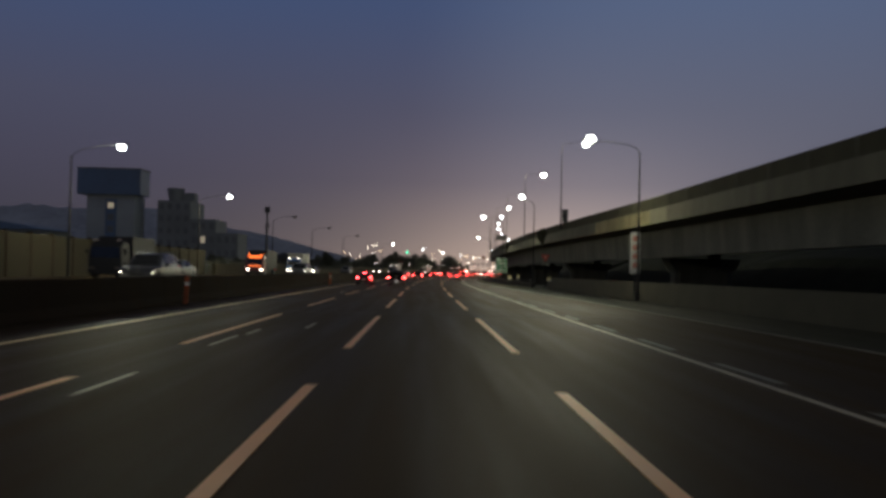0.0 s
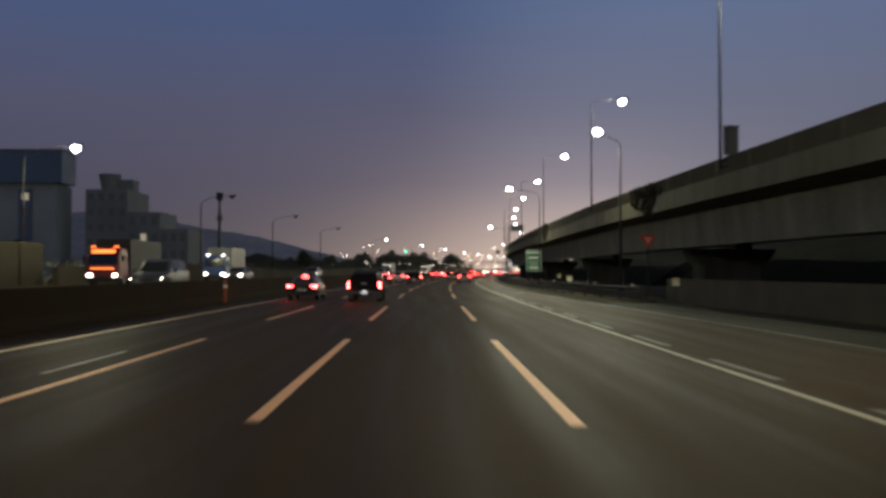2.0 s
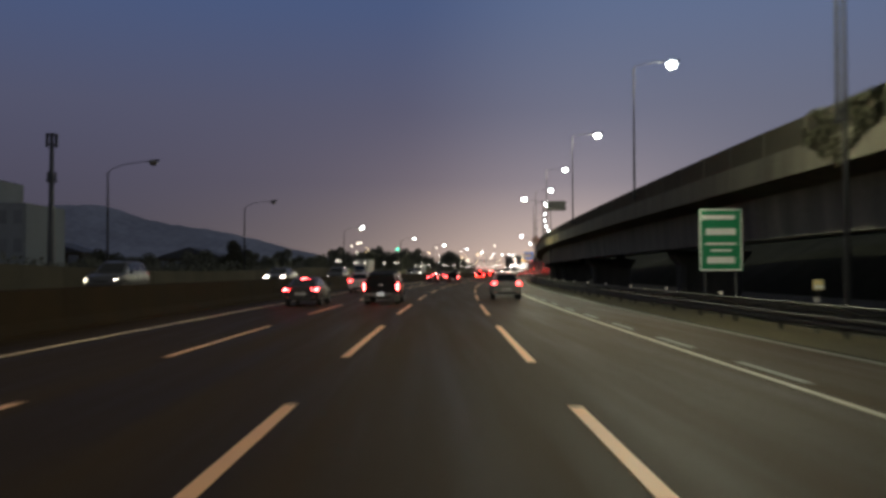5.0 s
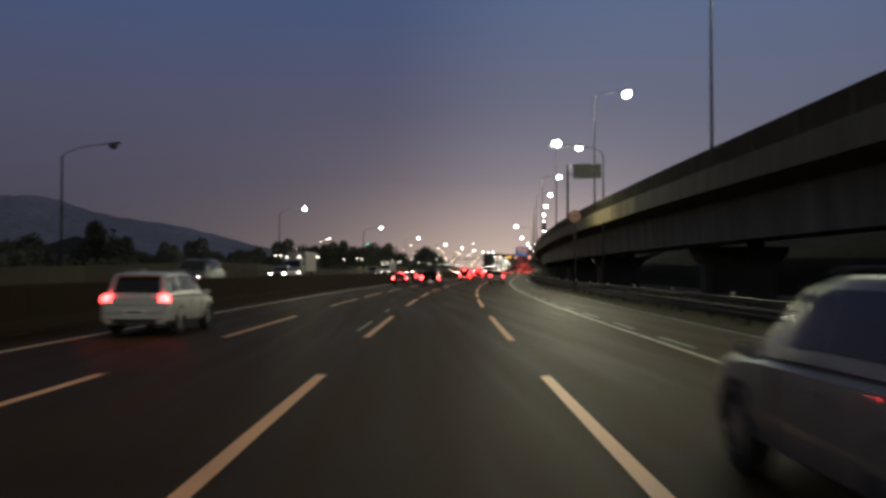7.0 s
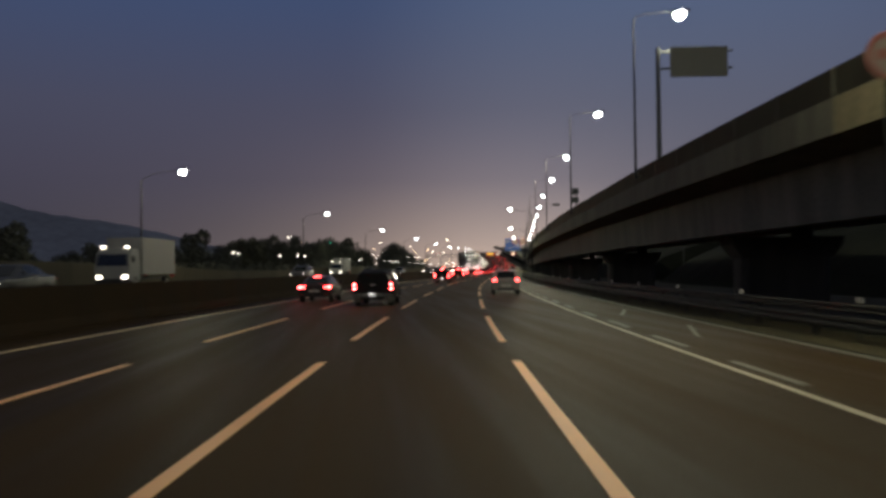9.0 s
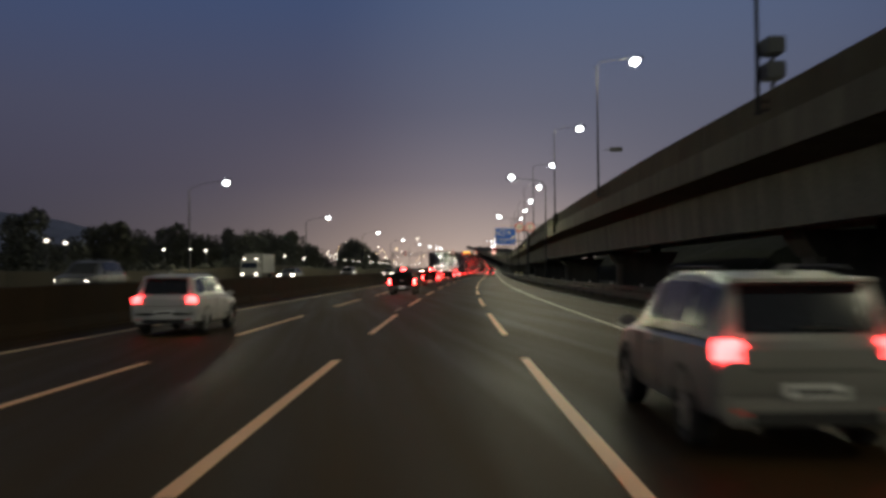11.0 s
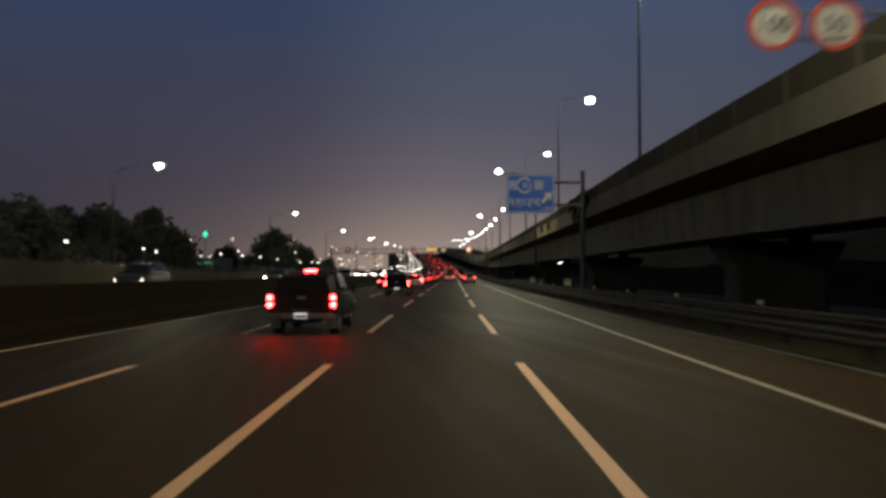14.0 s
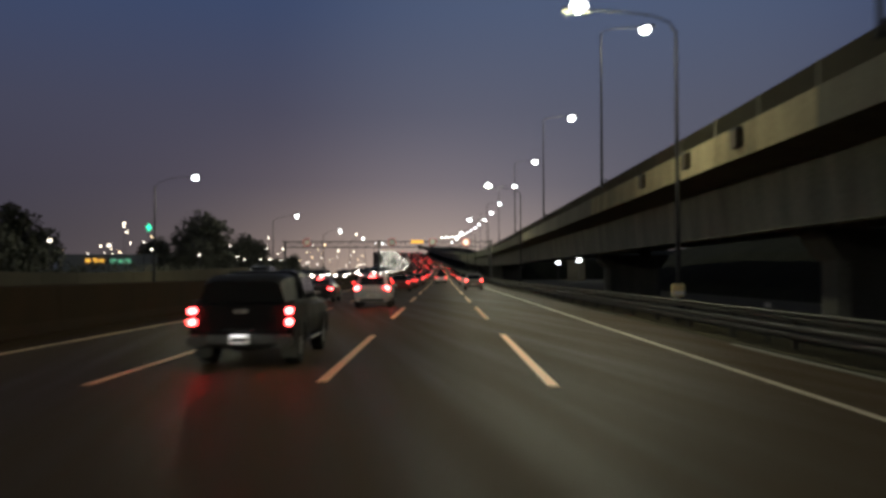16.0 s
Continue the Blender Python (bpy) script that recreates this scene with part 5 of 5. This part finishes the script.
def crown(seed, r, h, n):
    """Many small leafy clumps with gaps, in an uneven crown."""
    g = random.Random(seed)
    verts, faces = [], []
    lobes = [(Vector((g.uniform(-0.6, 0.6) * r, g.uniform(-0.6, 0.6) * r, h * g.uniform(0.2, 0.92) * 1.0)), r * g.uniform(0.34, 0.66)) for _ in range(13)]
    for _ in range(n):
        c, s = g.choice(lobes)
        d = Vector((g.gauss(0, 1), g.gauss(0, 1), g.gauss(0, 1))).normalized() * s * g.uniform(0.5, 1.08)
        p = c + d
        u = Vector((g.gauss(0, 1), g.gauss(0, 1), g.gauss(0, 1))).normalized() * g.uniform(0.16, 0.36)
        w = u.orthogonal().normalized() * g.uniform(0.10, 0.24)
        i = len(verts)
        verts += [p - u, p + w, p + u, p - w]
        faces.append((i, i + 1, i + 2, i + 3))
    me = bpy.data.meshes.new("crown")
    me.from_pydata([tuple(v) for v in verts], [], faces)
    me.materials.append(LEAF)
    return me


def tree(seed, h, r, n, label):
    t = thing("tree", label, "tree", "trees beyond the road")
    g = random.Random(seed)
    part("trunk", bent(bmesh.new(), [(0, 0, -0.3), (g.uniform(-.1, .1), 0, h * 0.25), (g.uniform(-.3, .3), g.uniform(-.2, .2), h * 0.55), (g.uniform(-.4, .4), 0, h * 0.85)], 0.20, 8, 0.05), BARK, t)
    for k in range(5):
        a = g.uniform(0, 6.28)
        z = h * g.uniform(0.35, 0.6)
        part("limb", bent(bmesh.new(), [(0, 0, z), (math.cos(a) * r * 0.4, math.sin(a) * r * 0.4, z + h * 0.14), (math.cos(a) * r * 0.8, math.sin(a) * r * 0.8, z + h * 0.26)], 0.08, 6, 0.02), BARK, t)
    me = crown(seed, r, h * 0.86, n)
    part("crown", me, LEAF, t, m=Matrix.Translation((0, 0, h * 0.08)))
    return t


kinds = [tree(3, 6.5, 3.2, 3200, "dark broad tree beyond the far verge"), tree(8, 8.5, 3.0, 3400, "tall dark tree beyond the far verge"), tree(15, 4.6, 3.0, 2400, "low bushy dark tree beyond the far verge")]
spots = [[], [], []]
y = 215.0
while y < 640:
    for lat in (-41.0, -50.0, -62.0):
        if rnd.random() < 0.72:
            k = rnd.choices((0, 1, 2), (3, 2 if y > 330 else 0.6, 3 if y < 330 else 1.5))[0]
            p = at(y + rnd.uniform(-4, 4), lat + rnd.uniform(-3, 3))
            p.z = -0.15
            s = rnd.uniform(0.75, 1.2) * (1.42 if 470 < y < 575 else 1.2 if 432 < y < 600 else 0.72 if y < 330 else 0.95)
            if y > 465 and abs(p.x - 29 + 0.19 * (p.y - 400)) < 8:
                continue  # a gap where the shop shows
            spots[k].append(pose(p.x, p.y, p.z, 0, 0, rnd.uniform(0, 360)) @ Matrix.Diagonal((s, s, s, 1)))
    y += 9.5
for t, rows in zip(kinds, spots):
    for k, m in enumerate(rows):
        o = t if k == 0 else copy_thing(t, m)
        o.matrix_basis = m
hedge = bpy.data.meshes.new("hedge")
g = random.Random(21)
verts, faces = [], []
for _ in range(9000):
    y = g.uniform(118, 620)
    p = at(y, -29.3 + g.uniform(-0.8, 0.8), g.uniform(0.6, 2.6 + 0.9 * noise.noise(Vector((y * 0.09, 0, 0)))))
    u = Vector((g.gauss(0, 1), g.gauss(0, 1), g.gauss(0, 1))).normalized() * g.uniform(0.12, 0.3)
    w = u.orthogonal().normalized() * g.uniform(0.08, 0.2)
    i = len(verts)
    verts += [tuple(p - u), tuple(p + w), tuple(p + u), tuple(p - w)]
    faces.append((i, i + 1, i + 2, i + 3))
hedge.from_pydata(verts, [], faces)
hedge.materials.append(LEAF)
tagged(new("hedge", hedge), "scrubby dark hedge behind the retaining wall", "hedge", kind="stuff")


# ---- buildings, mast and hills on the left ----
def block(parent, name, x0, x1, y0, y1, z0, z1, mat, cols=0, rows=0, lit=(), glass=None):
    part(name, box(bmesh.new(), ((x0 + x1) / 2, (y0 + y1) / 2, (z0 + z1) / 2), (x1 - x0, y1 - y0, z1 - z0), 0.08), mat, parent)
    for i in range(cols):
        for j in range(rows):
            w, h = (x1 - x0) / cols, (z1 - z0) / rows
            cx, cz = x0 + w * (i + 0.5), z0 + h * (j + 0.5)
            wd = part("window", box(bmesh.new(), (cx, y0 - 0.02, cz), (w * 0.62, 0.12, h * 0.55), 0.02), glass or BUILD_B, parent)
            part("pane", box(bmesh.new(), (cx, y0 - 0.09, cz), (w * 0.54, 0.04, h * 0.47)), LIT if (i, j) in lit else glass or PANE, wd, "lit pane" if (i, j) in lit else "")


b = thing("office_building", "pale office tower with a dark blue overhanging top", "building")
block(b, "wall", -91, -78.3, 240, 249, -0.3, 20.4, BUILD_A)
block(b, "dark_recess", -85.9, -83.0, 239.7, 240.2, 0, 19.2, BUILD_TOP, 1, 6, {(0, 5)})
block(b, "crown_storey", -93, -76.2, 238, 246, 20.4, 27.2, BUILD_TOP, 7, 1, glass=BUILD_TOP)
part("roof_edge", box(bmesh.new(), (-84.6, 242.0, 27.35), (17.4, 8.6, 0.3), 0.05), BUILD_B, b)
b = thing("stepped_building", "grey stepped apartment block beside the office tower", "building")
block(b, "wall", -73, -64, 243, 258, -0.3, 19.5, BUILD_B, 4, 6, {(0, 1)})
block(b, "lower_wing", -64, -57, 243, 256, -0.3, 14.6, BUILD_B, 3, 4, {(1, 2)})
block(b, "wing", -57, -51, 243, 256, -0.3, 11.0, BUILD_B, 3, 3)
part("water_tank", tube(bmesh.new(), (-69.5, 248, 19.5), (-69.5, 248, 23.2), 1.7, 2.4, 14), BUILD_B, b, "flared rooftop water tank")
part("roof_shed", box(bmesh.new(), (-66, 250, 20.8), (3.2, 4, 2.6), 0.05), BUILD_B, b)
b = thing("low_hall", "long low hall with a few lit windows", "building")
block(b, "wall", -118, -88, 205, 222, -0.3, 9.4, BUILD_B, 9, 2, {(5, 0), (6, 0), (7, 0)})
part("roof", loft(bmesh.new(), [[(-119 + 32 * k / 8, y, 9.4 + 2.0 * math.sin(math.pi * k / 8)) for k in range(9)] + [(-87, y, 9.3), (-119, y, 9.3)] for y in (204, 223)]), BUILD_TOP, b)
for x0, x1, y0, z1 in ((-60, -44, 330, 5), (-100, -84, 350, 7), (-140, -118, 300, 7)):
    b = thing("house", "dark low building behind the trees", "building", "houses on the left")
    block(b, "wall", x0, x1, y0, y0 + 14, -0.3, z1, NOISEWALL, 4, 2, {(1, 0)} if x0 > -90 else set())
    part("roof", loft(bmesh.new(), [[(x0 - 0.5, y, z1), ((x0 + x1) / 2, y, z1 + 2.6), (x1 + 0.5, y, z1)] for y in (y0 - 0.5, y0 + 14.5)]), DARKMETAL, b)

mast = thing("phone_mast", "slim phone mast with antennas beyond the road", "mast", m=pose(-39.7, 223.5, 0))
part("pole", tube(bmesh.new(), (0, 0, -0.2), (0, 0, 17.0), 0.42, 0.20, 14), DARKMETAL, mast)
for k in range(6):
    a = k * math.pi / 3
    part("antenna", box(bmesh.new(), (0.55 * math.cos(a), 0.55 * math.sin(a), 16.3), (0.20, 0.20, 1.5), 0.03), DARKMETAL, mast)
for z in (15.8, 16.9, 11.8):
    part("ring", tube(bmesh.new(), (0, 0, z), (0, 0, z + 0.12), 0.62, 0.62, 14), DARKMETAL, mast)
for k in range(3):
    a = k * 2.1
    part("antenna", box(bmesh.new(), (0.45 * math.cos(a), 0.45 * math.sin(a), 12.2), (0.18, 0.18, 1.2), 0.03), DARKMETAL, mast)


def hills(name, x0, x1, y0, crest, seed, label, mat):
    bm = bmesh.new()
    n = 120
    front, top, back = [], [], []
    for k in range(n + 1):
        u = k / n
        x = x0 + (x1 - x0) * u
        h = crest(x) * (1 + 0.08 * noise.noise(Vector((x * 0.02, seed, 3))) + 0.035 * noise.noise(Vector((x * 0.15, seed, 5))))
        front.append(bm.verts.new((x, y0, -2)))
        top.append(bm.verts.new((x, y0 + 160 + 12 * noise.noise(Vector((x * 0.05, seed, 9))), h)))
        back.append(bm.verts.new((x, y0 + 420, -2)))
    for k in range(n):
        bm.faces.new((front[k], front[k + 1], top[k + 1], top[k]))
        bm.faces.new((top[k], top[k + 1], back[k + 1], back[k]))
    tagged(structure(name, bm, mat, label, "hill"), kind="structure")


hills("hill", -760, -30, 600, lambda x: table(x, [(-760, 2), (-560, 30), (-420, 47), (-300, 50), (-222, 51), (-196, 42), (-160, 34), (-117, 26), (-70, 14), (-30, 2)]), 2.4, "low wooded hill coloured pale blue for dusk haze", HAZED_HILL)
# ground added here to keep the view under the viaduct dark
hills("hill", 60, 700, 620, lambda x: table(x, [(60, 1), (200, 12), (420, 20), (600, 12), (700, 1)]), 11.3, "dark rising ground beyond the viaduct", BANK)

# green signal and lit shop fronts behind the trees
t = thing("green_lit_sign", "small glowing green sign on a pole", "sign", m=pose(-12.9, 683.6, -0.1))
part("pole", tube(bmesh.new(), (0, 0.1, -0.2), (0, 0.1, 16.0), 0.12, 0.10, 8), POLE, t)
part("cross", loft(bmesh.new(), [[(x * 0.8, y, 16.15 + z * 1.1) for x, z in ((-0.35, -1), (0.35, -1), (0.35, -0.35), (1, -0.35), (1, 0.35), (0.35, 0.35), (0.35, 1), (-0.35, 1), (-0.35, 0.35), (-1, 0.35), (-1, -0.35), (-0.35, -0.35))] for y in (-0.1, 0.05)]), GREENLIT, t)
GREENBOARD = glow("green_board", (0.25, 0.8, 0.5), 0.35)
t = thing("shop_front", "lit shop front with amber and green boards", "shop", m=pose(-4.4, 577, 0, 0, 0, 10))
block(t, "wall", -9, 9, 0, 8, -0.3, 5.5, BUILD_B)
for x, w, h in ((-3.6, 0.9, 0.7), (-2.3, 0.8, 0.8), (-1.2, 0.9, 0.6)):
    part("fascia_letter", box(bmesh.new(), (x, -0.12, 4.3), (w, 0.16, h), 0.06), YELLOWLIT, t, "lit amber letter shape")
for x, w, h in ((0.9, 1.0, 0.9), (2.2, 0.9, 0.7), (3.4, 1.1, 0.9)):
    part("fascia_letter", box(bmesh.new(), (x, -0.12, 4.2), (w, 0.16, h), 0.06), GREENBOARD, t, "dim green letter shape")


def distant_lamp(h, size=0.28, mat=None):
    t = thing("street_lamp", "small far street lamp in the town", "street lamp", "far town lamps")
    part("pole", tube(bmesh.new(), (0, 0, -0.5), (0, 0, h), 0.09, 0.06, 6), POLE, t)
    part("lens", box(bmesh.new(), (0, 0, h + 0.1), (size, size, size * 0.8), size * 0.2), mat or TOWN, t, "bright lens")
    return t


TOWN = glow("town_lamp_lens", (1.0, 0.92, 0.80), 3.2)
FLOOD = glow("flood_lens", (1.0, 0.90, 0.72), 6.0)
AMBERFAR = glow("far_amber_lens", (1.0, 0.72, 0.40), 5.0)
g = random.Random(12)
near_rows = [pose(lane(q) - g.uniform(31.5, 37), q, -0.1) for q in [g.uniform(330, 690) for _ in range(24)]]
place(distant_lamp(4.4), near_rows)
place(distant_lamp(6.0), [pose(x, y, -0.1) for x, y in ((44, 330), (60, 408), (71, 470), (92, 520))])
place(distant_lamp(6.2), [pose(lane(y) - g.uniform(32, 150), y, -0.1) for y in [g.uniform(520, 1000) for _ in range(70)]])
# the lit town round the far end of the road, on masts of several heights
# lenses oversized to stand for the glare of far lamps
for h, size, mat, n, x0, x1 in ((9.0, 0.7, FLOOD, 24, -300, 20), (13.0, 0.8, FLOOD, 16, -200, 60), (18.0, 0.8, FLOOD, 10, -120, 110), (25.0, 0.9, FLOOD, 6, -60, 120), (15.0, 0.7, AMBERFAR, 16, -220, 60), (22.0, 0.7, AMBERFAR, 8, -120, 90),
                               (7.5, 0.6, FLOOD, 24, -90, 85), (11.0, 0.6, AMBERFAR, 16, -90, 85), (15.5, 0.6, FLOOD, 14, -90, 85)):
    rows = []
    while len(rows) < n:
        x, y = g.uniform(x0, x1), g.uniform(800, 1250)
        if x < lane(min(y, 1180)) - 36 or x > lane(min(y, 1180)) + 36:
            rows.append(pose(x, y, -0.1))
    place(distant_lamp(h, size, mat), rows)
